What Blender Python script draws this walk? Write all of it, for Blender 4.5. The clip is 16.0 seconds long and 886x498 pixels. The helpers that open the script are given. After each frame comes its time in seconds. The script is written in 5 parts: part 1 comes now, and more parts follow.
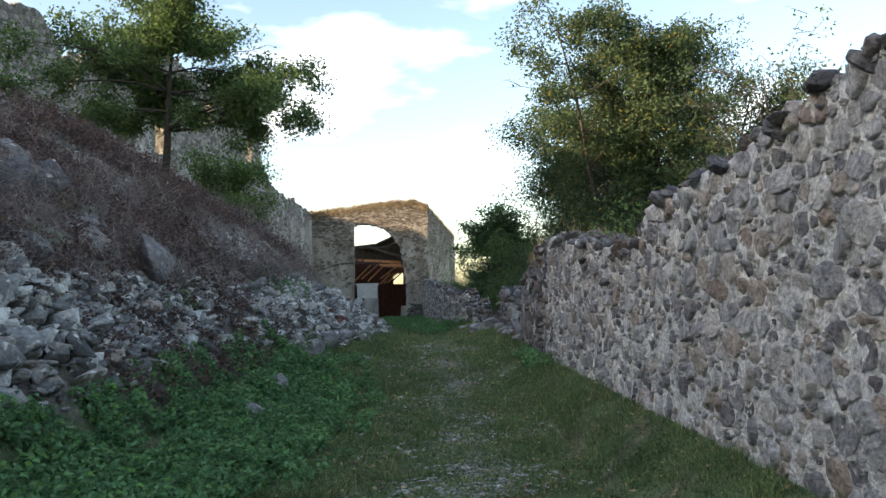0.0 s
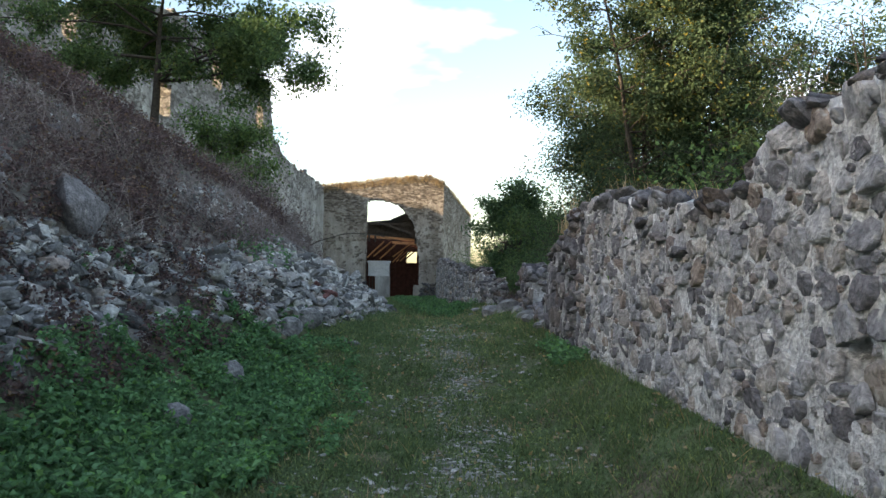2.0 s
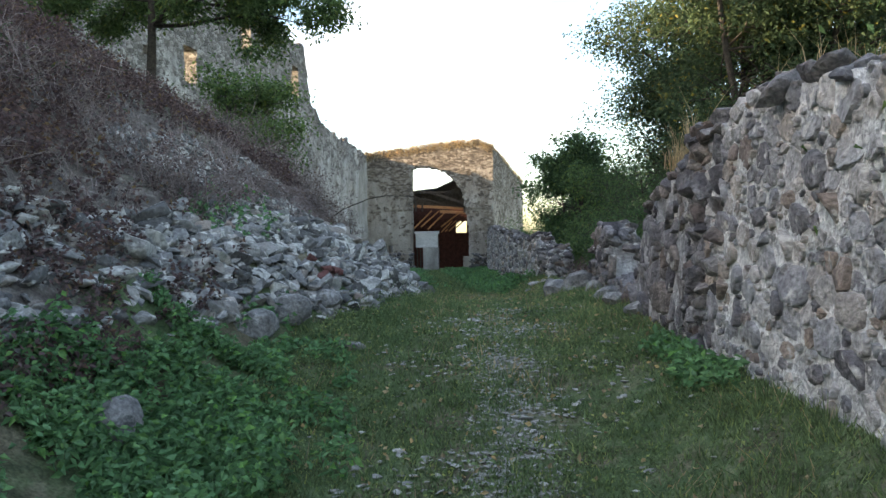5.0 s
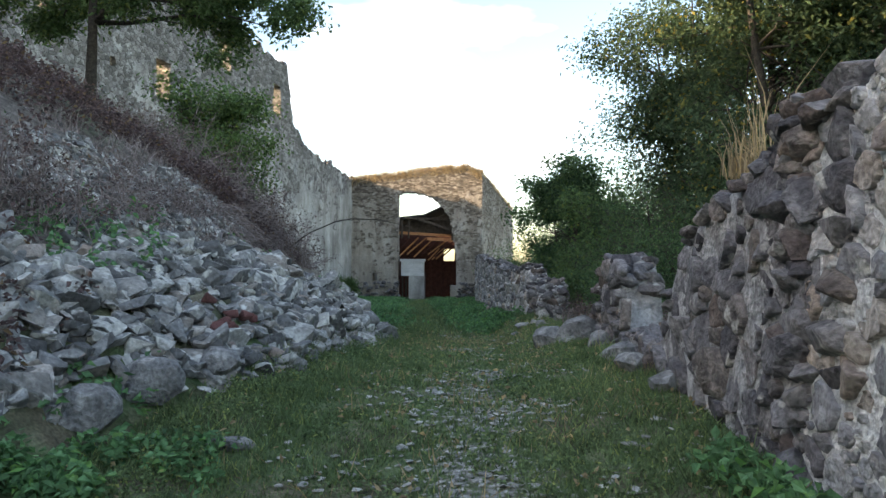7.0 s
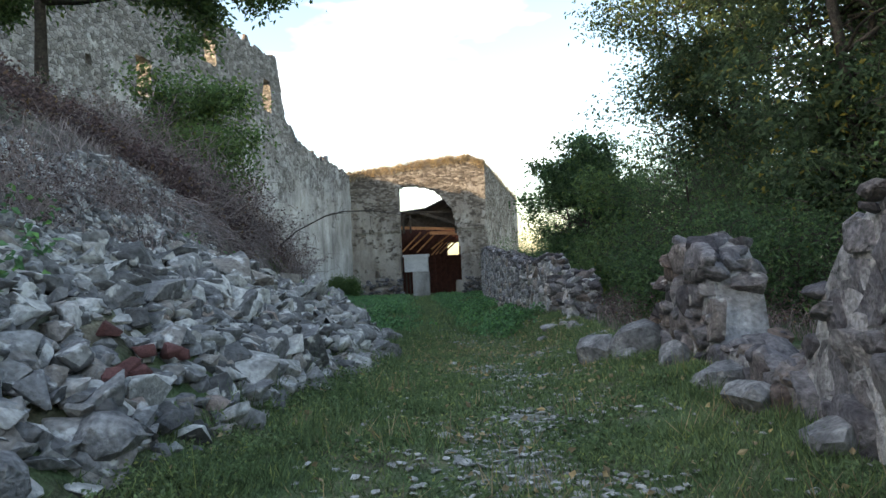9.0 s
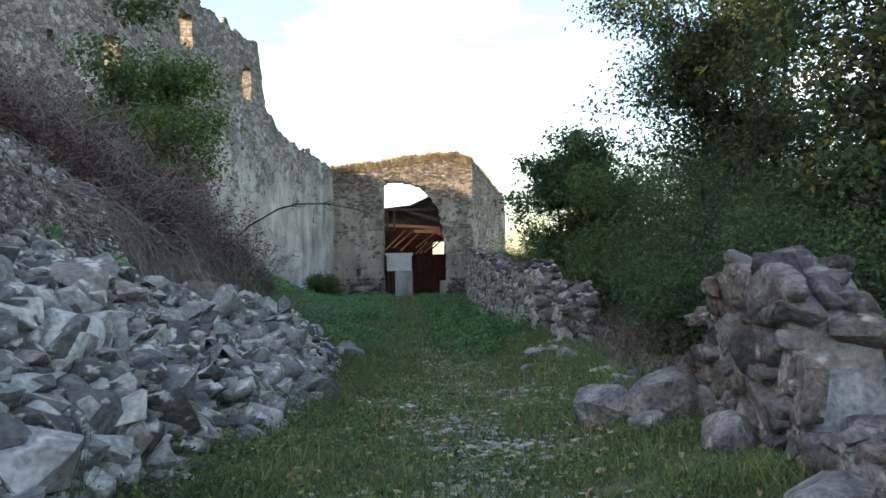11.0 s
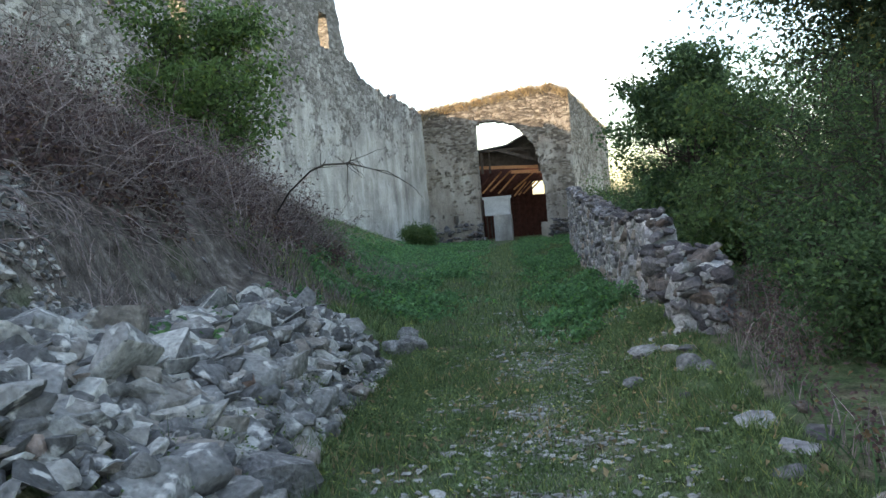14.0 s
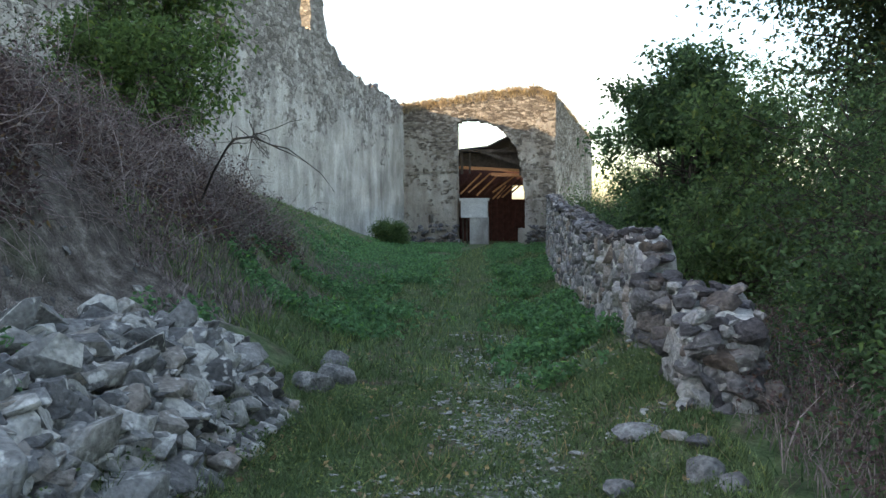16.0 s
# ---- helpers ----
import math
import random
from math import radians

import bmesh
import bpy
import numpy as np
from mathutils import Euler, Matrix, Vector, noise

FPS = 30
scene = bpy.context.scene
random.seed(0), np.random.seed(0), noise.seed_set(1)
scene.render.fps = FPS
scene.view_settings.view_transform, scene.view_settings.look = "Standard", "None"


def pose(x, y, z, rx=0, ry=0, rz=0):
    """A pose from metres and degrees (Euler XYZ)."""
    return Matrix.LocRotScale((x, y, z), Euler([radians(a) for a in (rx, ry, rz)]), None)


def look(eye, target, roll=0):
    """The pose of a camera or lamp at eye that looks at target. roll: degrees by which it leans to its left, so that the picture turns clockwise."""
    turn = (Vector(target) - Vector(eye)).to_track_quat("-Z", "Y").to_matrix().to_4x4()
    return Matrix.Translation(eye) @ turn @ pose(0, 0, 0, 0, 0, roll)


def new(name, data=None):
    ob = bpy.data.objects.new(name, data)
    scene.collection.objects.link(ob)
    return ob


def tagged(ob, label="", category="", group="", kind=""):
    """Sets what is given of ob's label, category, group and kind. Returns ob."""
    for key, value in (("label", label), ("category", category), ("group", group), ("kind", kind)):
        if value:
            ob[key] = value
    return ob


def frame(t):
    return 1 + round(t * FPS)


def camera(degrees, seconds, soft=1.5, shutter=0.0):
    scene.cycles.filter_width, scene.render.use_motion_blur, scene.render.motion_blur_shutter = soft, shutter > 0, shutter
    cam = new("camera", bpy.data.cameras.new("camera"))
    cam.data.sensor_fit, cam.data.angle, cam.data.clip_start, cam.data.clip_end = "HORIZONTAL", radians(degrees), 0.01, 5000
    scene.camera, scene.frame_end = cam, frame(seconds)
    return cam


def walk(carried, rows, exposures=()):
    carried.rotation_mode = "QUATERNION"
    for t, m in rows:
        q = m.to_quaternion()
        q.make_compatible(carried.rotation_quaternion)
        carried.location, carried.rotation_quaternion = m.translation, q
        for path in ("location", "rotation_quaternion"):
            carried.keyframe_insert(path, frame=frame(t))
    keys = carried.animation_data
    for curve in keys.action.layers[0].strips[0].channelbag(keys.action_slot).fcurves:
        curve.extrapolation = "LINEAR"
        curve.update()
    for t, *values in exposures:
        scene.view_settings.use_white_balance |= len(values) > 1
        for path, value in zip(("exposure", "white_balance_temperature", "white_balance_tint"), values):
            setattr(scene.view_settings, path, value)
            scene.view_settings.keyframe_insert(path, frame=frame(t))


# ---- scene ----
cam = camera(59.4, 16.0)
PATH = [
    (0, (-0.013, -0.134, 1.523), (-0.011, 1.863, 1.633), -1.2),
    (0.5, (0.028, 0.475, 1.497), (0.021, 2.472, 1.604), -1.8),
    (1, (0.032, 1.147, 1.467), (0.014, 3.145, 1.541), 1.8),
    (1.5, (0.096, 1.831, 1.46), (0.062, 3.829, 1.528), -0.8),
    (2, (0.084, 2.55, 1.392), (0.044, 4.548, 1.455), 0.9),
    (2.5, (0.115, 3.191, 1.364), (0.068, 5.19, 1.403), 1.1),
    (3, (0.082, 3.862, 1.384), (0.02, 5.861, 1.414), -0.9),
    (3.5, (0.093, 4.513, 1.371), (0.024, 6.512, 1.398), 0.4),
    (4, (0.066, 5.139, 1.335), (-0.057, 7.135, 1.324), -1.5),
    (4.2, (0.052, 5.403, 1.284), (-0.085, 7.398, 1.272), -1.6),
    (6.3, (0.187, 8.101, 1.425), (-0.02, 10.09, 1.415), -0.1),
    (6.5, (0.198, 8.405, 1.411), (0.002, 10.395, 1.449), -0.5),
    (7, (0.183, 8.988, 1.422), (0.035, 10.981, 1.48), 0.1),
    (7.5, (0.093, 9.559, 1.418), (-0.049, 11.553, 1.471), -0.3),
    (8, (0.012, 10.139, 1.443), (-0.135, 12.133, 1.488), 0.9),
    (8.5, (-0.036, 10.671, 1.471), (-0.186, 12.664, 1.517), -0.3),
    (9, (-0.058, 11.189, 1.464), (-0.214, 13.182, 1.507), -2.5),
    (9.5, (-0.009, 11.731, 1.536), (-0.171, 13.724, 1.587), -1.5),
    (9.7, (-0.003, 11.941, 1.522), (-0.167, 13.933, 1.575), -1.5),
    (11.8, (0.179, 14.133, 1.672), (0.074, 16.13, 1.703), -0.6),
    (12, (0.229, 14.318, 1.706), (0.103, 16.314, 1.743), -0.6),
    (12.5, (0.304, 14.77, 1.777), (-0.024, 16.743, 1.82), -2.1),
    (13, (0.358, 15.248, 1.762), (-0.003, 17.215, 1.765), -0.1),
    (13.5, (0.353, 15.669, 1.796), (-0.005, 17.634, 1.695), 1.0),
    (14, (0.279, 16.118, 1.869), (-0.122, 18.075, 1.767), -4.9),
    (14.5, (0.229, 16.627, 1.854), (-0.198, 18.578, 1.748), -1.1),
    (15, (0.254, 17.169, 1.888), (-0.179, 19.119, 1.779), -2.6),
    (15.5, (0.246, 17.679, 1.88), (-0.181, 19.63, 1.776), -3.9),
    (16, (0.22, 18.226, 1.884), (-0.122, 20.193, 1.775), -0.4),
]
walk(cam, [(t, look(eye, target, roll)) for t, eye, target, roll in PATH],
     [(0, 1.95, 7050, 12), (2, 2.07, 7050, 12), (2.5, 2.26, 7050, 12), (3.2, 2.3, 7050, 12), (4.2, 2.4, 7050, 12), (6.5, 2.27, 7050, 12), (7.2, 2.3, 7050, 12), (8, 2.36, 7050, 12), (9.6, 2.2, 7050, 12), (12, 2.28, 7050, 12), (12.5, 2.1, 7050, 12), (13.4, 2.7, 7050, 12), (14, 2.57, 7050, 12), (14.5, 2.52, 7050, 12), (15, 2.74, 7050, 12), (15.5, 2.42, 7050, 12), (16, 2.5, 7050, 12)])

# ---- light ----
SUN_EL, SUN_AZ = 14.0, -112.0          # degrees; azimuth from +y, clockwise
world = bpy.data.worlds.new("sky")
scene.world = world
world.use_nodes = True
wn, wl = world.node_tree.nodes, world.node_tree.links
wn.clear()
sky = wn.new("ShaderNodeTexSky")
sky.sky_type = "NISHITA"
sky.sun_disc = False
sky.sun_elevation, sky.sun_rotation = radians(SUN_EL), radians(SUN_AZ)
sky.air_density, sky.dust_density, sky.ozone_density = 1.0, 1.2, 1.2
coord = wn.new("ShaderNodeTexCoord")
stretch = wn.new("ShaderNodeMapping")
stretch.inputs["Scale"].default_value = (2.2, 2.2, 6.0)
puff = wn.new("ShaderNodeTexNoise")
puff.inputs["Scale"].default_value, puff.inputs["Detail"].default_value = 1.6, 5.0
edge = wn.new("ShaderNodeValToRGB")
edge.color_ramp.elements[0].position, edge.color_ramp.elements[1].position = 0.54, 0.74
cloud = wn.new("ShaderNodeMixRGB")
cloud.inputs[2].default_value = (5.6, 5.7, 5.9, 1)
back = wn.new("ShaderNodeBackground")
back.inputs["Strength"].default_value = 0.12
out = wn.new("ShaderNodeOutputWorld")
wl.new(coord.outputs["Generated"], stretch.inputs["Vector"])
wl.new(stretch.outputs["Vector"], puff.inputs["Vector"])
wl.new(puff.outputs["Fac"], edge.inputs["Fac"])
wl.new(edge.outputs["Color"], cloud.inputs[0])
wl.new(sky.outputs["Color"], cloud.inputs[1])
wl.new(cloud.outputs["Color"], back.inputs["Color"])
wl.new(back.outputs["Background"], out.inputs["Surface"])

sun = new("sun", bpy.data.lights.new("sun", "SUN"))
sun.data.energy, sun.data.angle, sun.data.color = 3.0, radians(0.6), (1.0, 0.80, 0.56)
to_sun = Vector((math.sin(radians(SUN_AZ)) * math.cos(radians(SUN_EL)), math.cos(radians(SUN_AZ)) * math.cos(radians(SUN_EL)), math.sin(radians(SUN_EL))))
sun.matrix_world = look(to_sun * 60, (0, 0, 0))


# ---- materials ----
def ramp_node(nt, stops):
    r = nt.nodes.new("ShaderNodeValToRGB")
    els = r.color_ramp.elements
    while len(els) < len(stops):
        els.new(0.5)
    for e, (p, c) in zip(els, stops):
        e.position, e.color = p, (*c, 1)
    return r


def surface(name, stops, scale=3.0, rough=0.9, bump=0.3, fine=40.0, vary="", spread=0.35, tint=None, speck=None, trans=0.0, depth=0.02, coords="Object", stretch=None):
    """A matt surface: colour from noise at two scales, tone varied by piece, fine relief."""
    m = bpy.data.materials.new(name)
    m.use_nodes = True
    nt = m.node_tree
    n, l = nt.nodes, nt.links
    b = n["Principled BSDF"]
    b.inputs["Roughness"].default_value = rough
    b.inputs["Specular IOR Level"].default_value = 0.25
    tc = n.new("ShaderNodeTexCoord")
    geo = n.new("ShaderNodeNewGeometry")
    vec = geo.outputs["Position"] if coords == "World" else tc.outputs["Object"]
    if stretch:
        mp = n.new("ShaderNodeMapping")
        mp.inputs["Scale"].default_value = stretch
        l.new(vec, mp.inputs["Vector"])
        vec = mp.outputs["Vector"]
    a = n.new("ShaderNodeTexNoise")
    a.inputs["Scale"].default_value, a.inputs["Detail"].default_value, a.inputs["Roughness"].default_value = scale, 6, 0.62
    l.new(vec, a.inputs["Vector"])
    r = ramp_node(nt, stops)
    l.new(a.outputs["Fac"], r.inputs["Fac"])
    col = r.outputs["Color"]
    f = n.new("ShaderNodeTexNoise")
    f.inputs["Scale"].default_value, f.inputs["Detail"].default_value = fine, 5
    l.new(vec, f.inputs["Vector"])
    fr = ramp_node(nt, [(0.3, (0.62, 0.62, 0.62)), (0.7, (1.25, 1.25, 1.25))])
    l.new(f.outputs["Fac"], fr.inputs["Fac"])
    mul = n.new("ShaderNodeMixRGB")
    mul.blend_type, mul.inputs[0].default_value = "MULTIPLY", 1.0
    l.new(col, mul.inputs[1])
    l.new(fr.outputs["Color"], mul.inputs[2])
    col = mul.outputs["Color"]
    if vary:
        rnd = n.new("ShaderNodeObjectInfo").outputs["Random"] if vary == "object" else geo.outputs["Random Per Island"]
        vr = ramp_node(nt, tint or [(0.0, (1 - spread,) * 3), (1.0, (1 + spread,) * 3)])
        l.new(rnd, vr.inputs["Fac"])
        mm = n.new("ShaderNodeMixRGB")
        mm.blend_type, mm.inputs[0].default_value = "MULTIPLY", 1.0
        l.new(col, mm.inputs[1])
        l.new(vr.outputs["Color"], mm.inputs[2])
        col = mm.outputs["Color"]
    if speck:
        s = n.new("ShaderNodeTexNoise")
        s.inputs["Scale"].default_value, s.inputs["Detail"].default_value = speck[1], 4
        l.new(vec, s.inputs["Vector"])
        sr = ramp_node(nt, [(speck[2], (0, 0, 0)), (speck[2] + 0.08, (1, 1, 1))])
        l.new(s.outputs["Fac"], sr.inputs["Fac"])
        sm = n.new("ShaderNodeMixRGB")
        sm.inputs[2].default_value = (*speck[0], 1)
        l.new(sr.outputs["Color"], sm.inputs[0])
        l.new(col, sm.inputs[1])
        col = sm.outputs["Color"]
    l.new(col, b.inputs["Base Color"])
    if bump:
        bp = n.new("ShaderNodeBump")
        bp.inputs["Strength"].default_value, bp.inputs["Distance"].default_value = bump, depth
        add = n.new("ShaderNodeMath")
        add.operation = "ADD"
        l.new(f.outputs["Fac"], add.inputs[0])
        l.new(a.outputs["Fac"], add.inputs[1])
        l.new(add.outputs[0], bp.inputs["Height"])
        l.new(bp.outputs["Normal"], b.inputs["Normal"])
    if trans:
        t = n.new("ShaderNodeBsdfTranslucent")
        mix = n.new("ShaderNodeMixShader")
        mix.inputs[0].default_value = trans
        l.new(col, t.inputs["Color"])
        l.new(b.outputs[0], mix.inputs[1])
        l.new(t.outputs[0], mix.inputs[2])
        l.new(mix.outputs[0], n["Material Output"].inputs["Surface"])
    return m


TINTS = [(0.0, (0.42, 0.40, 0.42)), (0.25, (0.7, 0.69, 0.71)), (0.5, (0.95, 0.94, 0.95)), (0.68, (1.1, 1.07, 1.04)), (0.78, (0.92, 0.80, 0.70)), (0.88, (1.25, 1.23, 1.19)), (0.94, (0.86, 0.70, 0.58)), (1.0, (0.62, 0.52, 0.48))]
GREYS = [(0.0, (0.31, 0.31, 0.315)), (0.35, (0.66, 0.66, 0.684)), (0.62, (0.984, 0.984, 0.984)), (0.72, (0.912, 0.816, 0.744)), (0.80, (1.26, 1.25, 1.22)), (0.965, (1.8, 1.79, 1.74)), (1.0, (0.864, 0.6, 0.504))]
STONE = [(0.3, (0.254, 0.251, 0.256)), (0.5, (0.384, 0.38, 0.38)), (0.7, (0.552, 0.546, 0.537))]
RUBBLE = [(0.3, (0.20, 0.199, 0.19)), (0.5, (0.29, 0.289, 0.276)), (0.7, (0.40, 0.398, 0.378))]
m_stone = surface("wall_stone", STONE, 7, 0.92, 1.0, 30, "object", tint=TINTS, speck=((0.56, 0.54, 0.50), 8, 0.61), coords="World", depth=0.03)
m_stone_j = surface("wall_stone_joined", STONE, 7, 0.92, 1.0, 30, "island", tint=TINTS, speck=((0.56, 0.54, 0.50), 8, 0.61), coords="World", depth=0.03)
m_rubble = surface("rubble_stone", RUBBLE, 5, 0.92, 1.0, 26, "object", tint=GREYS, speck=((0.60, 0.595, 0.56), 9, 0.59), coords="World", depth=0.025)
m_rubble_j = surface("rubble_stone_joined", RUBBLE, 5, 0.92, 1.0, 26, "island", tint=GREYS, speck=((0.60, 0.595, 0.56), 9, 0.59), coords="World", depth=0.025)
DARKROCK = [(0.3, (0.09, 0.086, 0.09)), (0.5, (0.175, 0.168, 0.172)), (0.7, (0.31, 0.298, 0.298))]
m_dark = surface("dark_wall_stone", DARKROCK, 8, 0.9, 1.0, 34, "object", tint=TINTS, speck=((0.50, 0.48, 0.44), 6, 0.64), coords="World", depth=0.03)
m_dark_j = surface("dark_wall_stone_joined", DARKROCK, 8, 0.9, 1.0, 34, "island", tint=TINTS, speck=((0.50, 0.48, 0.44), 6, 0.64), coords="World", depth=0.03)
m_worn = surface("worn_path_stone", [(0.3, (0.221, 0.221, 0.202)), (0.7, (0.494, 0.488, 0.455))], 9, 0.9, 0.8, 40, "island", spread=0.35, coords="World")
m_brick = surface("broken_brick", [(0.3, (0.11, 0.05, 0.046)), (0.7, (0.20, 0.09, 0.08))], 9, 0.9, 0.5, 60, "object", spread=0.2)
m_mortar = surface("lime_mortar", [(0.3, (0.389, 0.378, 0.362)), (0.5, (0.616, 0.605, 0.583)), (0.7, (0.842, 0.832, 0.81))], 4, 0.95, 1.0, 28, coords="World", depth=0.05)
# Darker than the lime mortar; core of the broken end and the stump.
m_dark_mortar = surface("dark_grey_mortar", [(0.3, (0.16, 0.155, 0.152)), (0.5, (0.34, 0.33, 0.325)), (0.7, (0.58, 0.565, 0.55))], 5, 0.95, 1.0, 28, coords="World", depth=0.05)


def ruin_plaster(name, plaster, rubble, stone=3.2, coat=0.5, fall=0.0, z0=0.0, squash=1.5):
    """Old plaster fallen away in patches from rubble masonry; fall: how much faster it goes per metre of height."""
    m = bpy.data.materials.new(name)
    m.use_nodes = True
    nt = m.node_tree
    n, l = nt.nodes, nt.links
    b = n["Principled BSDF"]
    b.inputs["Roughness"].default_value, b.inputs["Specular IOR Level"].default_value = 0.95, 0.2
    pos = n.new("ShaderNodeNewGeometry").outputs["Position"]

    def mapped(scale):
        mp = n.new("ShaderNodeMapping")
        mp.inputs["Scale"].default_value = scale
        l.new(pos, mp.inputs["Vector"])
        return mp.outputs["Vector"]

    def noise_at(scale, detail=7, vec=pos):
        t = n.new("ShaderNodeTexNoise")
        t.inputs["Scale"].default_value, t.inputs["Detail"].default_value, t.inputs["Roughness"].default_value = scale, detail, 0.62
        l.new(vec, t.inputs["Vector"])
        return t.outputs["Fac"]

    def math_node(op, a, b_, c=None):
        x = n.new("ShaderNodeMath")
        x.operation = op
        for k, v in enumerate((a, b_, c)):
            if v is None:
                continue
            if isinstance(v, (int, float)):
                x.inputs[k].default_value = v
            else:
                l.new(v, x.inputs[k])
        return x.outputs[0]

    def ramped(fac, stops):
        r = ramp_node(nt, stops)
        l.new(fac, r.inputs["Fac"])
        return r.outputs["Color"]

    def mixed(fac, c1, c2, blend="MIX"):
        x = n.new("ShaderNodeMixRGB")
        x.blend_type = blend
        for k, v in enumerate((fac, c1, c2)):
            if isinstance(v, (int, float)):
                x.inputs[k].default_value = (v, v, v, 1) if k else v
            else:
                l.new(v, x.inputs[k])
        return x.outputs["Color"]

    cells = n.new("ShaderNodeTexVoronoi")
    cells.inputs["Scale"].default_value = stone
    l.new(mapped((1, 1, squash)), cells.inputs["Vector"])
    joint = n.new("ShaderNodeTexVoronoi")
    joint.feature = "DISTANCE_TO_EDGE"
    joint.inputs["Scale"].default_value = stone
    l.new(mapped((1, 1, squash)), joint.inputs["Vector"])
    tone = n.new("ShaderNodeSeparateColor")
    l.new(cells.outputs["Color"], tone.inputs[0])
    stones = ramped(tone.outputs[0], [(0.0, rubble[0]), (0.6, rubble[1]), (1.0, rubble[2])])
    gaps = ramped(joint.outputs["Distance"], [(0.0, (0.75, 0.75, 0.75)), (0.10, (1, 1, 1))])
    stones = mixed(1.0, stones, gaps, "MULTIPLY")
    streak = noise_at(1.3, 6, mapped((1, 1, 0.22)))
    coat_c = ramped(math_node("MULTIPLY_ADD", streak, 0.6, math_node("MULTIPLY", noise_at(0.55), 0.4)), [(0.34, plaster[0]), (0.48, plaster[1]), (0.62, plaster[2])])
    sep = n.new("ShaderNodeSeparateXYZ")
    l.new(pos, sep.inputs[0])
    gone = math_node("MULTIPLY_ADD", math_node("SUBTRACT", sep.outputs["Z"], z0), fall, math_node("MULTIPLY_ADD", noise_at(2.4), 0.5, math_node("MULTIPLY", noise_at(0.45), 0.5)))
    off = ramped(gone, [(coat, (0, 0, 0)), (coat + 0.05, (1, 1, 1))])
    fine = noise_at(14)
    c = mixed(off, coat_c, stones)
    c = mixed(1.0, c, ramped(fine, [(0.3, (0.72, 0.72, 0.72)), (0.7, (1.22, 1.22, 1.22))]), "MULTIPLY")
    l.new(c, b.inputs["Base Color"])
    bp = n.new("ShaderNodeBump")
    bp.inputs["Strength"].default_value, bp.inputs["Distance"].default_value = 0.9, 0.10
    relief = math_node("MULTIPLY", math_node("MINIMUM", joint.outputs["Distance"], 0.12), 5.0)
    l.new(math_node("ADD", mixed(off, 0.8, relief), math_node("MULTIPLY", fine, 0.5)), bp.inputs["Height"])
    l.new(bp.outputs["Normal"], b.inputs["Normal"])
    return m


m_plaster = ruin_plaster("old_plaster", ((0.19, 0.18, 0.165), (0.34, 0.325, 0.30), (0.50, 0.485, 0.455)), ((0.13, 0.12, 0.108), (0.23, 0.215, 0.198), (0.34, 0.325, 0.30)), 3.2, 0.505, 0.022, 7.5)
m_gate = ruin_plaster("gate_masonry", ((0.19, 0.16, 0.13), (0.33, 0.29, 0.245), (0.46, 0.42, 0.37)), ((0.10, 0.082, 0.066), (0.22, 0.185, 0.15), (0.36, 0.32, 0.27)), 3.0, 0.49, 0.018, 4.0, 2.6)
# Warm pale tone that puts sunlight into the walls behind the castle windows.
m_inner = surface("sunlit_inner_tone", [(0.3, (0.66, 0.60, 0.50)), (0.7, (0.80, 0.75, 0.66))], 0.8, 0.95, 0.5, 6, coords="World")
m_pale = surface("pale_boulder", [(0.32, (0.13, 0.128, 0.128)), (0.5, (0.24, 0.237, 0.232)), (0.68, (0.42, 0.412, 0.395))], 7, 0.92, 1.0, 34, coords="World", depth=0.035)
m_pale_stone = surface("pale_wall_stone", [(0.32, (0.22, 0.215, 0.21)), (0.5, (0.36, 0.35, 0.34)), (0.68, (0.54, 0.53, 0.51))], 6, 0.92, 1.0, 34, coords="World", depth=0.035)
m_bark = surface("bark", [(0.3, (0.035, 0.03, 0.026)), (0.7, (0.10, 0.085, 0.07))], 12, 0.95, 0.6, 50)
m_twig = surface("dry_twig", [(0.3, (0.144, 0.115, 0.11)), (0.7, (0.36, 0.3, 0.282))], 8, 0.95, 0.0, 50, "island", spread=0.4)
m_beam = surface("weathered_beam", [(0.3, (0.06, 0.045, 0.035)), (0.7, (0.13, 0.10, 0.08))], 5, 0.9, 0.4, 40)
# Bright orange carries the sunlight on the timber within its colour.
m_timber = surface("sunlit_orange_timber", [(0.3, (0.48, 0.20, 0.08)), (0.7, (0.66, 0.32, 0.15))], 5, 0.8, 0.3, 40)
m_board = surface("red_brown_boards", [(0.3, (0.05, 0.02, 0.014)), (0.7, (0.12, 0.045, 0.03))], 3, 0.85, 0.4, 30)
m_concrete = surface("pale_concrete", [(0.3, (0.42, 0.41, 0.39)), (0.7, (0.58, 0.57, 0.55))], 2, 0.9, 0.3, 20)
m_sheet = surface("grey_roof_felt", [(0.3, (0.07, 0.07, 0.075)), (0.7, (0.14, 0.14, 0.145))], 2, 0.8, 0.3, 20)


def leafy(name, lo, hi, dry, trans=0.35, spread=0.45):
    return surface(name, [(0.3, lo), (0.7, hi)], 1.2, 0.65, 0.0, 30, "island", tint=[(0.0, (1 - spread,) * 3), (0.78, (1 + spread * 0.6,) * 3), (0.92, (1.25, 1.15, 0.9)), (1.0, dry)], trans=trans, coords="World")


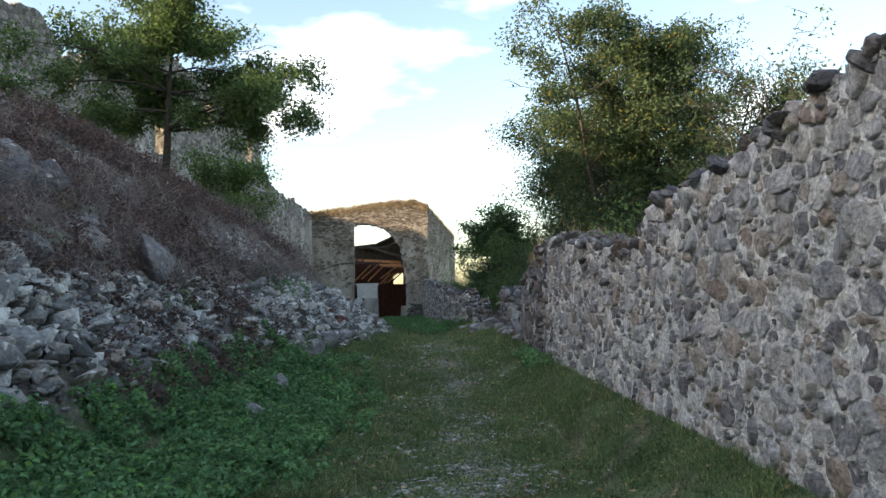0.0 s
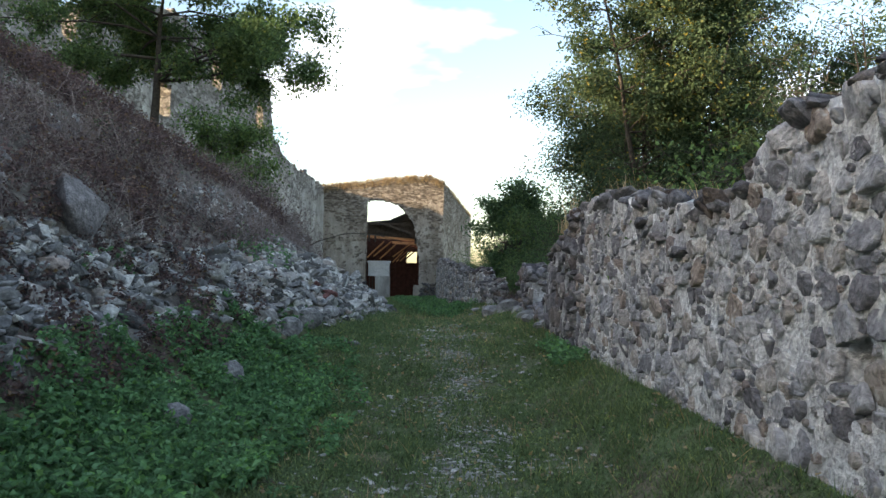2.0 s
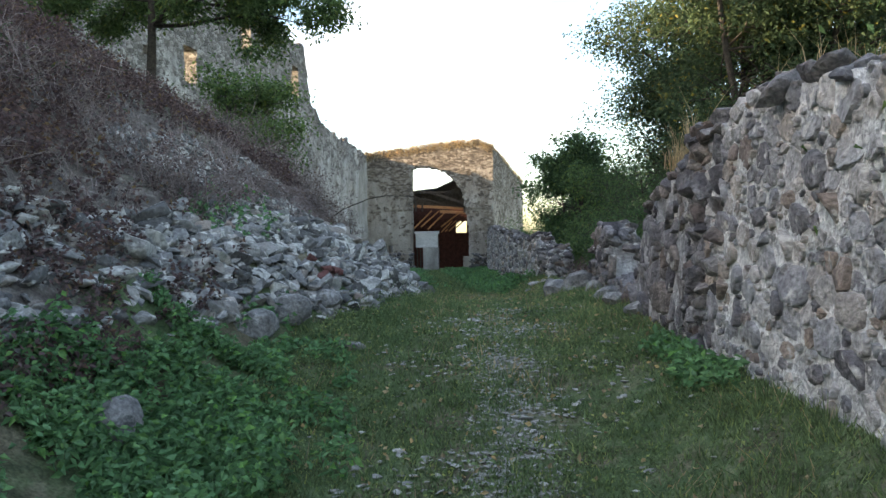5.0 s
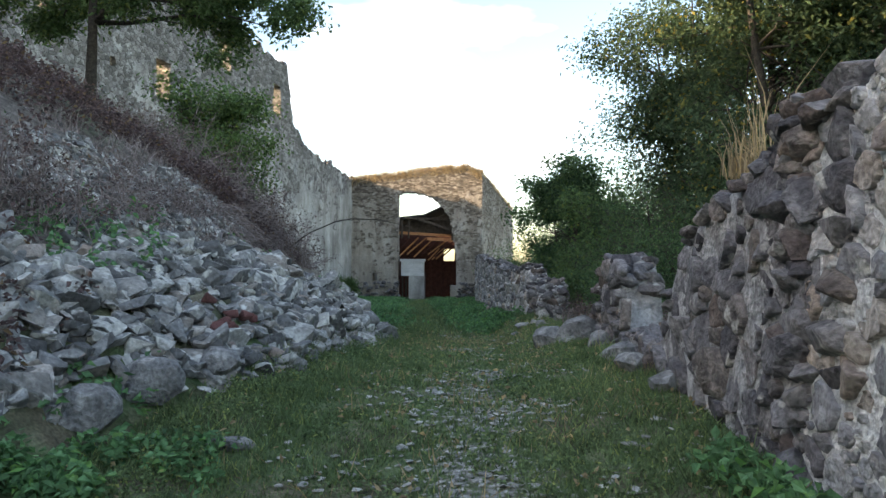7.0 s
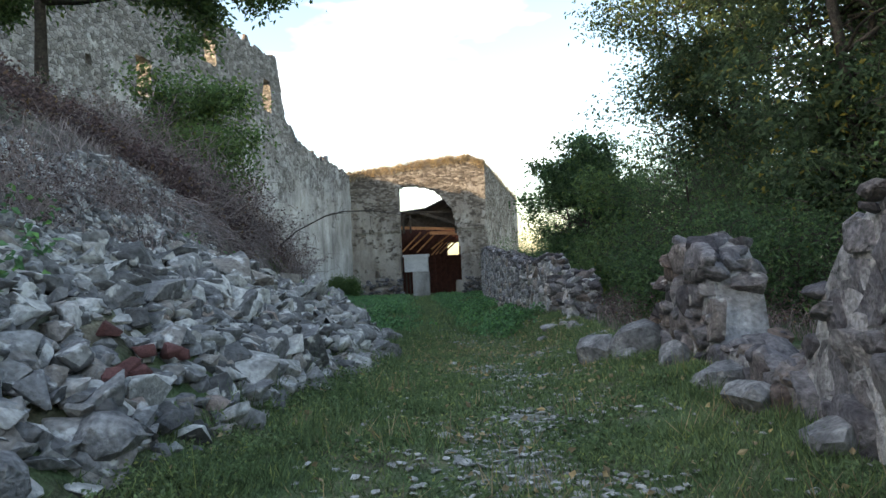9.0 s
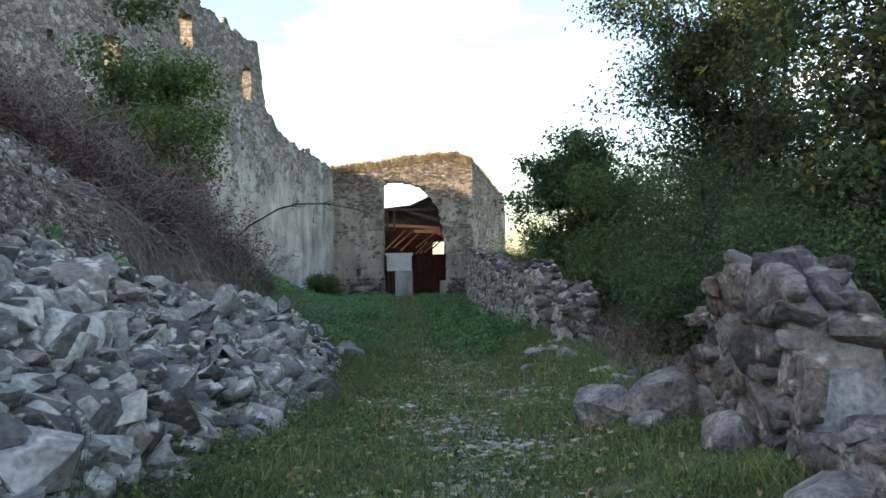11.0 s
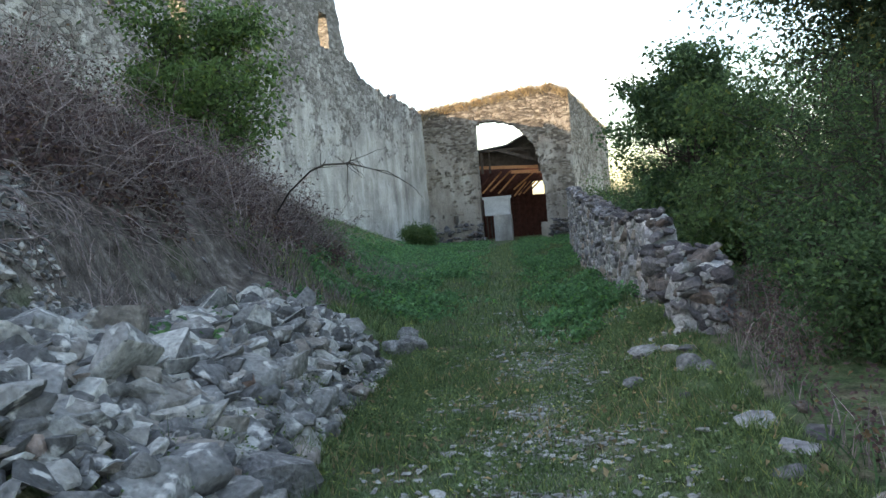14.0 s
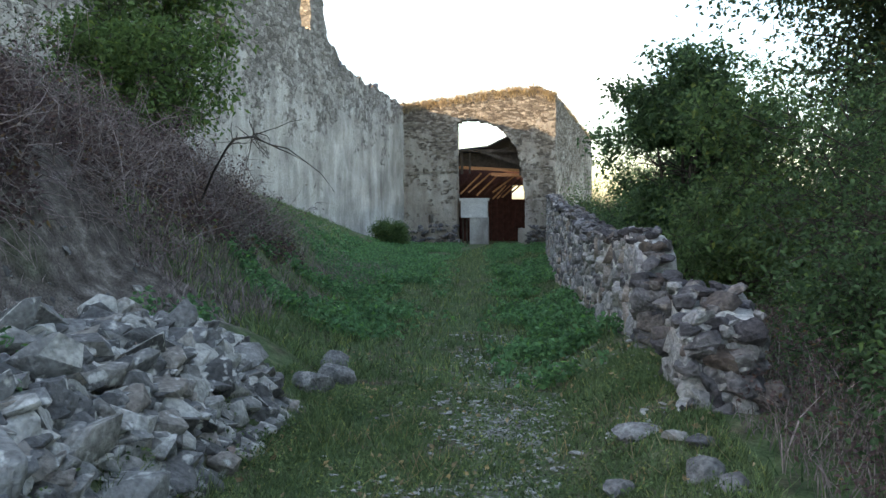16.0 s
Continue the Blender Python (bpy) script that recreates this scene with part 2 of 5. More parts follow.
m_leaf = leafy("leaf_mid_green", (0.075, 0.13, 0.05), (0.14, 0.22, 0.082), (1.8, 1.3, 0.9), 0.42)
m_leaf_y = leafy("leaf_autumn_green", (0.05, 0.086, 0.042), (0.10, 0.148, 0.072), (3.4, 1.8, 0.7), 0.4)
m_leaf_d = leafy("leaf_dark_green", (0.055, 0.105, 0.048), (0.105, 0.18, 0.078), (1.5, 1.4, 0.9))
m_nettle = leafy("nettle_green", (0.09, 0.20, 0.085), (0.185, 0.36, 0.16), (1.3, 1.4, 0.8))
m_leaf_b = leafy("leaf_fresh_green", (0.08, 0.14, 0.045), (0.15, 0.24, 0.08), (1.6, 1.3, 0.8))
m_dryleaf = leafy("dry_leaf", (0.085, 0.056, 0.056), (0.19, 0.13, 0.122), (1.6, 1.6, 0.8))
m_grass = leafy("grass_green", (0.102, 0.165, 0.07), (0.215, 0.29, 0.13), (2.6, 2.0, 1.5), 0.35, 0.6)
m_straw = leafy("straw_grass", (0.30, 0.225, 0.125), (0.55, 0.42, 0.25), (1.3, 1.2, 1.0))


def ground_material():
    m = bpy.data.materials.new("lane_ground")
    m.use_nodes = True
    nt = m.node_tree
    n, l = nt.nodes, nt.links
    b = n["Principled BSDF"]
    b.inputs["Roughness"].default_value, b.inputs["Specular IOR Level"].default_value = 1.0, 0.1
    pos = n.new("ShaderNodeNewGeometry").outputs["Position"]

    def noise_at(scale, detail=6):
        t = n.new("ShaderNodeTexNoise")
        t.inputs["Scale"].default_value, t.inputs["Detail"].default_value = scale, detail
        l.new(pos, t.inputs["Vector"])
        return t.outputs["Fac"]

    big, mid, fine, pebble = noise_at(0.8), noise_at(6), noise_at(45), noise_at(17, 3)

    def mixed(fac, c1, c2, blend="MIX"):
        x = n.new("ShaderNodeMixRGB")
        x.blend_type = blend
        for k, v in enumerate((fac, c1, c2)):
            if isinstance(v, (int, float)):
                x.inputs[k].default_value = (v, v, v, 1) if k else v
            else:
                l.new(v, x.inputs[k])
        return x.outputs["Color"]

    def ramped(fac, stops):
        r = ramp_node(nt, stops)
        l.new(fac, r.inputs["Fac"])
        return r.outputs["Color"]

    turf = ramped(mid, [(0.3, (0.0567, 0.0918, 0.0405)), (0.55, (0.115, 0.159, 0.0756)), (0.75, (0.203, 0.216, 0.124))])
    soil = ramped(mid, [(0.3, (0.0725, 0.0623, 0.0551)), (0.55, (0.167, 0.148, 0.131)), (0.75, (0.348, 0.319, 0.29))])
    bare = ramped(pebble, [(0.35, (0.13, 0.135, 0.10)), (0.55, (0.28, 0.275, 0.25)), (0.68, (0.50, 0.49, 0.47))])

    def mask(attr, other, lo, hi):
        a = n.new("ShaderNodeAttribute")
        a.attribute_name = attr
        s = n.new("ShaderNodeMath")
        s.operation = "MULTIPLY_ADD"
        l.new(other, s.inputs[0])
        s.inputs[1].default_value = 0.9
        l.new(a.outputs["Fac"], s.inputs[2])
        return ramped(s.outputs[0], [(lo, (0, 0, 0)), (hi, (1, 1, 1))])

    dry = ramped(mid, [(0.3, (0.077, 0.0644, 0.0476)), (0.55, (0.168, 0.14, 0.098)), (0.75, (0.294, 0.252, 0.182))])
    turf = mixed(ramped(noise_at(1.9, 7), [(0.46, (0, 0, 0)), (0.64, (0.85, 0.85, 0.85))]), turf, dry)
    c = mixed(mask("bare", pebble, 0.70, 0.82), turf, bare)
    c = mixed(mask("soil", big, 0.72, 0.98), c, soil)
    c = mixed(1.0, c, ramped(fine, [(0.3, (0.6, 0.6, 0.6)), (0.7, (1.3, 1.3, 1.3))]), "MULTIPLY")
    l.new(c, b.inputs["Base Color"])
    bp = n.new("ShaderNodeBump")
    bp.inputs["Strength"].default_value, bp.inputs["Distance"].default_value = 0.9, 0.05
    l.new(mixed(0.5, mid, fine), bp.inputs["Height"])
    l.new(bp.outputs["Normal"], b.inputs["Normal"])
    return m


m_ground = ground_material()

# ---- mesh helpers ----
rng = np.random.default_rng(7)


def np_mesh(name, verts, faces, mat=None, smooth=False):
    """A mesh from an array of vertices and an array of triangles or quads."""
    verts, faces = np.asarray(verts, dtype=np.float32), np.asarray(faces, dtype=np.int32)
    me = bpy.data.meshes.new(name)
    k = faces.shape[1]
    me.vertices.add(len(verts))
    me.vertices.foreach_set("co", verts.ravel())
    me.loops.add(faces.size)
    me.loops.foreach_set("vertex_index", faces.ravel())
    me.polygons.add(len(faces))
    me.polygons.foreach_set("loop_start", np.arange(0, faces.size, k, dtype=np.int32))
    me.polygons.foreach_set("use_smooth", np.full(len(faces), smooth))
    me.update(calc_edges=True)
    if mat:
        me.materials.append(mat)
    return me


def part(name, data, material, parent, label=""):
    """Links a bmesh or a mesh as one object under a thing or a part."""
    if isinstance(data, bmesh.types.BMesh):
        me = bpy.data.meshes.new(name)
        data.to_mesh(me)
        data.free()
    else:
        me = data
    if material and not me.materials:
        me.materials.append(material)
    ob = new(name, me)
    ob.parent = parent
    if label:
        ob["label"] = label
    return ob


def thing(name, label, category, at=(0, 0, 0), group="", kind=""):
    ob = new(name)
    ob.location = at
    return tagged(ob, label, category, group, kind)


def nz(x, y, z=0.0, s=1.0):
    return noise.noise(Vector((x * s, y * s, z * s)))


def box(bm, x0, x1, y0, y1, z0, z1):
    bmesh.ops.create_cube(bm, size=1, matrix=Matrix.Translation(((x0 + x1) / 2, (y0 + y1) / 2, (z0 + z1) / 2)) @ Matrix.Diagonal((x1 - x0, y1 - y0, z1 - z0, 1)))


def beam(bm, a, b, w, h):
    a, b = Vector(a), Vector(b)
    q = (b - a).to_track_quat("X", "Z").to_matrix().to_4x4()
    bmesh.ops.create_cube(bm, size=1, matrix=Matrix.Translation((a + b) / 2) @ q @ Matrix.Diagonal(((b - a).length, w, h, 1)))


# ---- terrain ----
def interp(v, table):
    xs, ys = zip(*table)
    return np.interp(v, xs, ys)


PATH_Z = [(-60, 0.0), (0, 0.0), (5, -0.08), (8, -0.12), (10.3, -0.1), (11.5, 0.0), (13, 0.28), (14.3, 0.43), (16, 0.48), (18, 0.45), (20, 0.33), (22.7, 0.14), (24.5, 0.08), (28, -0.05), (40, -0.3), (60, -0.65), (76, -0.95), (110, -1.3), (700, -4)]
FOOT_X = [(-60, -2.6), (4, -2.4), (6, -2.45), (9, -2.3), (11, -2.3), (13.6, -2.2), (14.7, -1.75), (17, -1.5), (19.4, -1.45), (21, -1.75), (23, -2.1), (25.5, -2.4), (29, -3.4), (35, -5), (45, -7.5), (60, -10), (74, -12.3), (90, -14)]
BANK_A = [(0, 0), (0.5, 0.3), (0.85, 0.70), (1.7, 1.45), (2.4, 2.3), (3.5, 2.95), (5, 3.8), (8.2, 5.55), (12, 6.5), (18, 6.9), (60, 9), (600, 10)]
BANK_B = [(0, 0), (0.15, 0.16), (0.5, 0.48), (0.95, 0.80), (1.3, 1.0), (1.6, 1.14), (2.1, 1.36), (3.3, 2.35), (4.0, 2.85), (5, 3.65), (8.2, 5.5), (12, 6.5), (18, 6.9), (60, 9), (600, 10)]
BANK_C = [(0, 0), (0.12, 0.22), (0.45, 0.50), (0.7, 0.62), (1.0, 0.70), (1.7, 0.84), (1.95, 1.05), (2.3, 1.85), (2.8, 2.3), (3.5, 2.75), (5, 3.7), (8.2, 5.5), (12, 6.5), (18, 6.9), (60, 9), (600, 10)]
BANK_D = [(0, 0), (0.5, 0.22), (1.0, 0.5), (1.4, 1.0), (2.5, 2.1), (3.5, 2.8), (5, 3.75), (8.2, 5.6), (12, 6.6), (18, 7.2), (60, 9), (600, 10)]
BANK_AT = (12.3, 14.2, 18.8, 20.4, 24.0, 27.0)
BANK_F = [(-60, 1), (22, 1), (26, 1.0), (30, 0.95), (36, 0.95), (45, 0.75), (58, 0.6), (68, 0.37), (75, 0.16), (95, 0.1)]
BASE_Z = [(-60, 0.3), (4.5, 0.32), (8, 0.36), (13, 0.42), (15, 0.55), (17, 0.66), (19, 0.62), (21.5, 0.52), (24, 0.54), (26, 0.46), (30, 0.16), (50, -0.4), (76, -0.9), (600, -4)]
WALL_X = [(-60, 4.0), (0, 2.37), (4.9, 2.08), (11.9, 1.67), (18.5, 1.29), (20.5, 1.15), (23.4, 0.93), (25, 0.90), (27, 0.80), (28.6, 0.66), (31, 0.33), (35, 0.0), (40, -0.45), (55, -1.2), (73, -1.9), (100, -1.9), (600, -1.9)]


def height(x, y):
    """The ground's height, for arrays."""
    x, y = np.asarray(x, float), np.asarray(y, float)
    p, xf, xw = interp(y, PATH_Z), interp(y, FOOT_X), interp(y, WALL_X)
    s = np.clip((x - (xw - 1.0)) / 1.0, 0, 1)
    right = (interp(y, BASE_Z) - p) * s * s * (3 - 2 * s)
    fall = np.clip(x - xw - 2.5, 0, 60)
    d = np.clip(xf - x, 0, 900)
    za, zb, zc, zd = (interp(d, b) for b in (BANK_A, BANK_B, BANK_C, BANK_D))
    k1, k2, k3 = (np.clip((y - BANK_AT[i]) / (BANK_AT[i + 1] - BANK_AT[i]), 0, 1) for i in (0, 2, 4))
    left = za * (1 - k1) + zb * k1
    left = left * (1 - k2) + zc * k2
    left = (left * (1 - k3) + zd * k3) * interp(y, BANK_F)
    lip = np.clip((xf + 0.9 - x) / 0.9, 0, 1) ** 2 * 0.10
    return p + right - 0.12 * fall + left + lip


def ground_z(x, y):
    """The ground's height at one place, with its lumps."""
    b = min(1.0, max(0.0, (float(interp(y, FOOT_X)) - x) / 1.5))
    return float(height(x, y)) + (nz(x, y, 0, 0.9) * 0.5 + nz(x, y, 3, 2.7) * 0.35) * (0.05 + 0.30 * b)


def steps(*runs):
    v = []
    for a, b, d in runs:
        v += list(np.arange(a, b, d))
    return np.array(v + [runs[-1][1]])


gx = steps((-700, -100, 100), (-100, -30, 10), (-30, -8, 0.8), (-8, 4, 0.14), (4, 12, 0.6), (12, 40, 4), (40, 100, 20), (100, 700, 100))
gy = steps((-700, -100, 100), (-100, -20, 10), (-20, 2, 1), (2, 32, 0.14), (32, 60, 0.5), (60, 100, 1), (100, 200, 20), (200, 700, 100))
GX, GY = np.meshgrid(gx, gy)
GZ = height(GX, GY)
flat = np.stack([GX.ravel(), GY.ravel(), GZ.ravel()], 1)
lump = np.array([nz(a, b, 0, 0.9) * 0.5 + nz(a, b, 3, 2.7) * 0.35 for a, b, _ in flat])
bankness = np.clip((interp(flat[:, 1], FOOT_X) - flat[:, 0]) / 1.5, 0, 1)
near = (np.abs(flat[:, 0]) < 40) & (flat[:, 1] > -20) & (flat[:, 1] < 100)
flat[:, 2] += np.where(near, lump * (0.05 + 0.30 * bankness), 0)
nxg = len(gx)
ids = np.arange(len(flat)).reshape(len(gy), nxg)
quads = np.stack([ids[:-1, :-1], ids[:-1, 1:], ids[1:, 1:], ids[1:, :-1]], -1).reshape(-1, 4)
ground = new("ground", np_mesh("ground", flat, quads, m_ground, True))
tagged(ground, "grassy lane with worn stones beside a steep dry bank", "ground", kind="structure")
centre = interp(flat[:, 1], [(0, 0.25), (8, 0.15), (14, 0.05), (20, -0.1), (24, -0.35), (30, -0.9), (76, -6)])
bare = np.exp(-((flat[:, 0] - centre) / 0.45) ** 2) * 0.36 * np.clip((flat[:, 1] + 4) / 5, 0, 1) * np.clip((30 - flat[:, 1]) / 4, 0, 1)
a = ground.data.attributes.new("bare", "FLOAT", "POINT")
a.data.foreach_set("value", bare.astype(np.float32))
a = ground.data.attributes.new("soil", "FLOAT", "POINT")
a.data.foreach_set("value", (np.clip((interp(flat[:, 1], FOOT_X) - 0.2 - flat[:, 0]) / 0.8, 0, 1) * interp(flat[:, 1], [(0, 0.55), (27, 0.55), (31, 0.2), (90, 0.1)])).astype(np.float32))


# ---- masonry built of cells, with ragged tops and real openings ----
def cell_wall(name, place, us, zs, solid, thick, mat, jit=0.08, parent=None, crop=None):
    """place(u, z, d): the point at u along the wall, height z and depth d into it."""
    nu, nzz = len(us) - 1, len(zs) - 1
    full = [[solid((us[i] + us[i + 1]) / 2, (zs[j] + zs[j + 1]) / 2) for j in range(nzz)] for i in range(nu)]
    index, verts, faces = {}, [], []

    def v(i, j, d):
        key = (i, j, d)
        if key not in index:
            index[key] = len(verts)
            u, z = us[i], zs[j]
            if crop:
                z = min(z, crop(u))
            k = jit
            verts.append(place(u + k * nz(i * 1.7, j * 1.3, d * 5 + 1), z + k * nz(i * 1.1, j * 1.9, d * 5 + 9), d * thick + k * 0.22 * nz(i * 1.5, j * 1.5, d * 7 + 4) + 0.9 * k * nz(i * 0.23, j * 0.27, d * 7 + 14)))
        return index[key]

    def is_full(i, j):
        return 0 <= i < nu and 0 <= j < nzz and full[i][j]

    for i in range(nu):
        for j in range(nzz):
            if not full[i][j]:
                continue
            faces.append((v(i, j, 0), v(i + 1, j, 0), v(i + 1, j + 1, 0), v(i, j + 1, 0)))
            faces.append((v(i, j, 1), v(i, j + 1, 1), v(i + 1, j + 1, 1), v(i + 1, j, 1)))
            if not is_full(i - 1, j):
                faces.append((v(i, j, 0), v(i, j + 1, 0), v(i, j + 1, 1), v(i, j, 1)))
            if not is_full(i + 1, j):
                faces.append((v(i + 1, j, 0), v(i + 1, j, 1), v(i + 1, j + 1, 1), v(i + 1, j + 1, 0)))
            if not is_full(i, j + 1):
                faces.append((v(i, j + 1, 0), v(i + 1, j + 1, 0), v(i + 1, j + 1, 1), v(i, j + 1, 1)))
            if not is_full(i, j - 1):
                faces.append((v(i, j, 0), v(i, j, 1), v(i + 1, j, 1), v(i + 1, j, 0)))
    me = np_mesh(name, verts, faces, mat)
    ob = new(name, me)
    ob.parent = parent
    return ob


def edges(lo, hi, step, extra=()):
    vals = list(np.arange(lo, hi, step)) + [hi]
    vals = [v for v in vals if all(abs(v - e) > step * 0.45 for e in extra)] + list(extra)
    return sorted(vals)


# the tall castle wall above the bank
# Lengths added to block sun: unseen before u 33 (lane), past 77 (gate interior).
CASTLE_TOP = [(-30, 13), (20, 13.5), (33, 15.5), (38.9, 16.3), (39.6, 15.6), (40.3, 14.7), (40.7, 13.0), (41.5, 13.0), (41.8, 14.6), (44, 16), (50, 17.6), (55.4, 17.0), (60, 16.6), (63.8, 16.2), (64.3, 14.6), (64.8, 12.4), (66.5, 11.2), (68.6, 10.5), (73.3, 9.9), (77.3, 9.5), (77.9, 6.3), (89, 5.9)]
CASTLE_WINDOWS = [(55.1, 56.3, 13.95, 15.95), (61.85, 62.95, 12.4, 14.55), (49.05, 50.1, 10.8, 12.85), (54.0, 54.9, 9.8, 11.3), (45.4, 45.85, 11.5, 12.0)]


def castle_place(u, z, d):
    return (-12.8 + 0.2 * (u - 76) - d * 0.98, u + d * 0.2, z)


def castle_top(u):
    return float(interp(u, CASTLE_TOP)) + 0.35 * nz(u, 0, 2, 1.7) + 0.2 * nz(u, 3, 2, 4.3)


def castle_solid(u, z):
    return z < castle_top(u) + 0.16 and not any(a < u < b and c < z < e for a, b, c, e in CASTLE_WINDOWS)


cu = edges(-30, 89, 0.33, [w[k] for w in CASTLE_WINDOWS for k in (0, 1)])
cz = edges(-2, 18.2, 0.33, [w[k] for w in CASTLE_WINDOWS for k in (2, 3)])
castle = tagged(cell_wall("castle_wall", castle_place, cu, cz, castle_solid, 1.1, m_plaster, 0.14, crop=castle_top), "tall ruined castle wall of patchy grey plaster with empty windows", "ruin", kind="structure")

# Walls added behind the windows so that sunlit gold fills the openings.
for k, (u0, top) in enumerate(((51.7, 14.5), (57.9, 15.6), (64.0, 14.3))):
    cell_wall("window_glow_wall", lambda u, z, d, u0=u0: (castle_place(u0, z, 1.1)[0] - u, u0 + 0.2 + d, z), edges(0, 7, 0.6), edges(4, top, 0.6), lambda u, z: True, 0.8, m_inner, 0.12, castle)

# the gate building at the end of the lane
gate = thing("gate_building", "roofless stone gate building with a tall broken arch, grass on top", "ruin", (-7, 76, -1), kind="structure")
gate.location = (0, 0, 0)
GATE_TOP = [(-13.2, 9.4), (-10.8, 9.75), (-9.0, 9.95), (-7, 10.2), (-3.2, 10.55), (-2.2, 10.3), (-1.6, 9.9)]
ARCH = [(-8.72, 8.1), (-8.4, 8.25), (-7.7, 8.35), (-6.5, 8.12), (-5.8, 7.85), (-5.26, 7.45), (-4.85, 6.9), (-4.3, 6.3), (-4.0, 5.0), (-3.7, 3.0), (-3.6, -3.0)]


def gate_solid(u, z):
    if z > interp(u, GATE_TOP) + 0.3 * nz(u, 5, 0, 1.3) + 0.15 * nz(u, 9, 0, 3.1):
        return False
    if -8.72 < u < -3.6 and z < interp(u, ARCH):
        return u > -4.2 and z < 0.2
    if -10.95 < u < -10.6 and 0.6 < z < 1.25:
        return False
    return True


gu = edges(-13.4, -1.4, 0.13, [-8.72])
gz = edges(-2.5, 10.9, 0.13)
front = cell_wall("front_wall", lambda u, z, d: (u, 76 + d, z), gu, gz, gate_solid, 1.0, m_gate, 0.05, gate)
side = cell_wall("side_wall", lambda u, z, d: (-1.45 + 2.9 * u / 14 - d, 76.05 + u, z), edges(0, 14, 0.4), edges(-2.5, 10.4, 0.35), lambda u, z: z < 10.0 - 0.16 * u + 0.3 * nz(u, 8, 0, 1.5), 0.9, m_gate, 0.09, gate)
backw = cell_wall("back_wall", lambda u, z, d: (u, 88 + d, z), edges(-14, -0.2, 0.5, [-5.65, -4.5]), edges(-2.5, 5.4, 0.35, [2.5, 3.72]), lambda u, z: not (-5.65 < u < -4.5 and 2.5 < z < 3.72), 0.6, m_board, 0.03, gate)
for xa, xb in ((-13.0, -8.8), (-3.8, -1.45)):
    bm = bmesh.new()
    box(bm, xa, xb, 75.88, 75.97, 4.52, 4.74)
    part("string_course", bm, m_gate, gate)

# timber roof and floor remains inside the gate building
# Dark infill boards, added under the roof to darken the gate's interior.
for i in range(22):
    bm = bmesh.new()
    xa = -9.4 + 0.3 * i
    box(bm, xa, xa + 0.33, 78.9 + 0.05 * (i % 2), 78.94 + 0.05 * (i % 2), 4.75, 6.1 + (0.3 * (xa + 6.6) if xa > -6.6 else 0) if xa < -4.6 else 6.75 - 0.45 * (xa + 4.6))
    part("infill_board", bm, m_beam, gate, "dark infill board added under the roof")
bm = bmesh.new()
for x0, x1, z0, z1 in ((-9.6, -6.6, 6.15, 6.45), (-6.6, -4.6, 6.45, 7.35), (-4.6, -2.2, 7.35, 6.2)):
    beam(bm, (x0, 81.5, z0), (x1, 81.5, z1), 8.0, 0.10)
part("roof_sheet", bm, m_sheet, gate, "sagging dark roof felt")
for a, b, w in (((-9.4, 77.6, 6.2), (-3.0, 77.6, 6.05), 0.16), ((-7.1, 77.5, 6.1), (-3.2, 77.4, 4.75), 0.22), ((-8.6, 77.7, 4.4), (-8.6, 77.7, 6.2), 0.18), ((-8.0, 77.8, 4.4), (-8.0, 77.8, 6.1), 0.14), ((-4.1, 77.7, 4.2), (-4.1, 77.7, 6.1), 0.18), ((-4.9, 80, 7.0), (-2.6, 80, 6.0), 0.2), ((-9, 84, 5.9), (-2.5, 84, 5.9), 0.2)):
    bm = bmesh.new()
    beam(bm, a, b, w, w)
    part("dark_beam", bm, m_beam, gate)
# Floor beams take the orange that paints sunlight on them.
for a, b, w in (((-9.3, 78.4, 4.95), (-3.3, 78.4, 4.55), 0.20), ((-6.4, 78.2, 4.35), (-3.4, 78.2, 4.2), 0.22), ((-9.2, 79.5, 4.9), (-3.0, 79.5, 4.75), 0.18)):
    bm = bmesh.new()
    beam(bm, a, b, w, w * 1.2)
    part("floor_beam", bm, m_timber, gate, "floor beam coloured orange as if sunlit")
# Rafters alternate between painted-sunlit orange and dark red-brown.
for i in range(7):
    bm = bmesh.new()
    beam(bm, (-9.6 + 0.62 * i, 79.2 + 0.2 * i, 2.75 + 0.12 * (i % 3)), (-8.0 + 0.66 * i, 79.6 + 0.2 * i, 4.55 - 0.04 * i), 0.07 + 0.03 * (i % 2), 0.13)
    part("rafter", bm, m_timber if i in (1, 2, 3, 5) else m_board, gate, "leaning rafter")
for i in range(4):
    bm = bmesh.new()
    beam(bm, (-6.5 + 0.36 * i, 80.2 + 0.2 * i, 2.45 + 0.06 * i), (-5.45 + 0.36 * i, 80.4 + 0.2 * i, 3.55), 0.09, 0.12)
    part("rafter", bm, m_timber if i < 3 else m_board, gate, "leaning rafter, some coloured orange as if sunlit")
for i in range(8):
    bm = bmesh.new()
    beam(bm, (-9.3, 81.8 + 0.1 * (i % 3), 2.5 + 0.21 * i), (-5.9 - 0.3 * (i % 4), 81.9, 2.42 + 0.24 * i), 0.04, 0.07)
    part("lath", bm, m_board, gate)
for i in range(12):
    bm = bmesh.new()
    xa = -9.4 + 0.5 * i
    box(bm, xa, xa + 0.47, 83.0 + 0.03 * (i % 3), 83.08 + 0.03 * (i % 3), -1.5, 2.38 if 8 <= i <= 10 else 3.8 + 0.4 * nz(i, 2, 3))
    part("board", bm, m_board, gate)
bm = bmesh.new()
box(bm, -8.4, -6.45, 75.7, 76.5, 1.05, 2.3)
box(bm, -8.5, -6.35, 75.6, 76.6, 2.3, 2.5)
bmesh.ops.bevel(bm, geom=bm.edges, offset=0.04, segments=1)
part("concrete_tank", bm, m_concrete, gate, "pale concrete box on a pier")
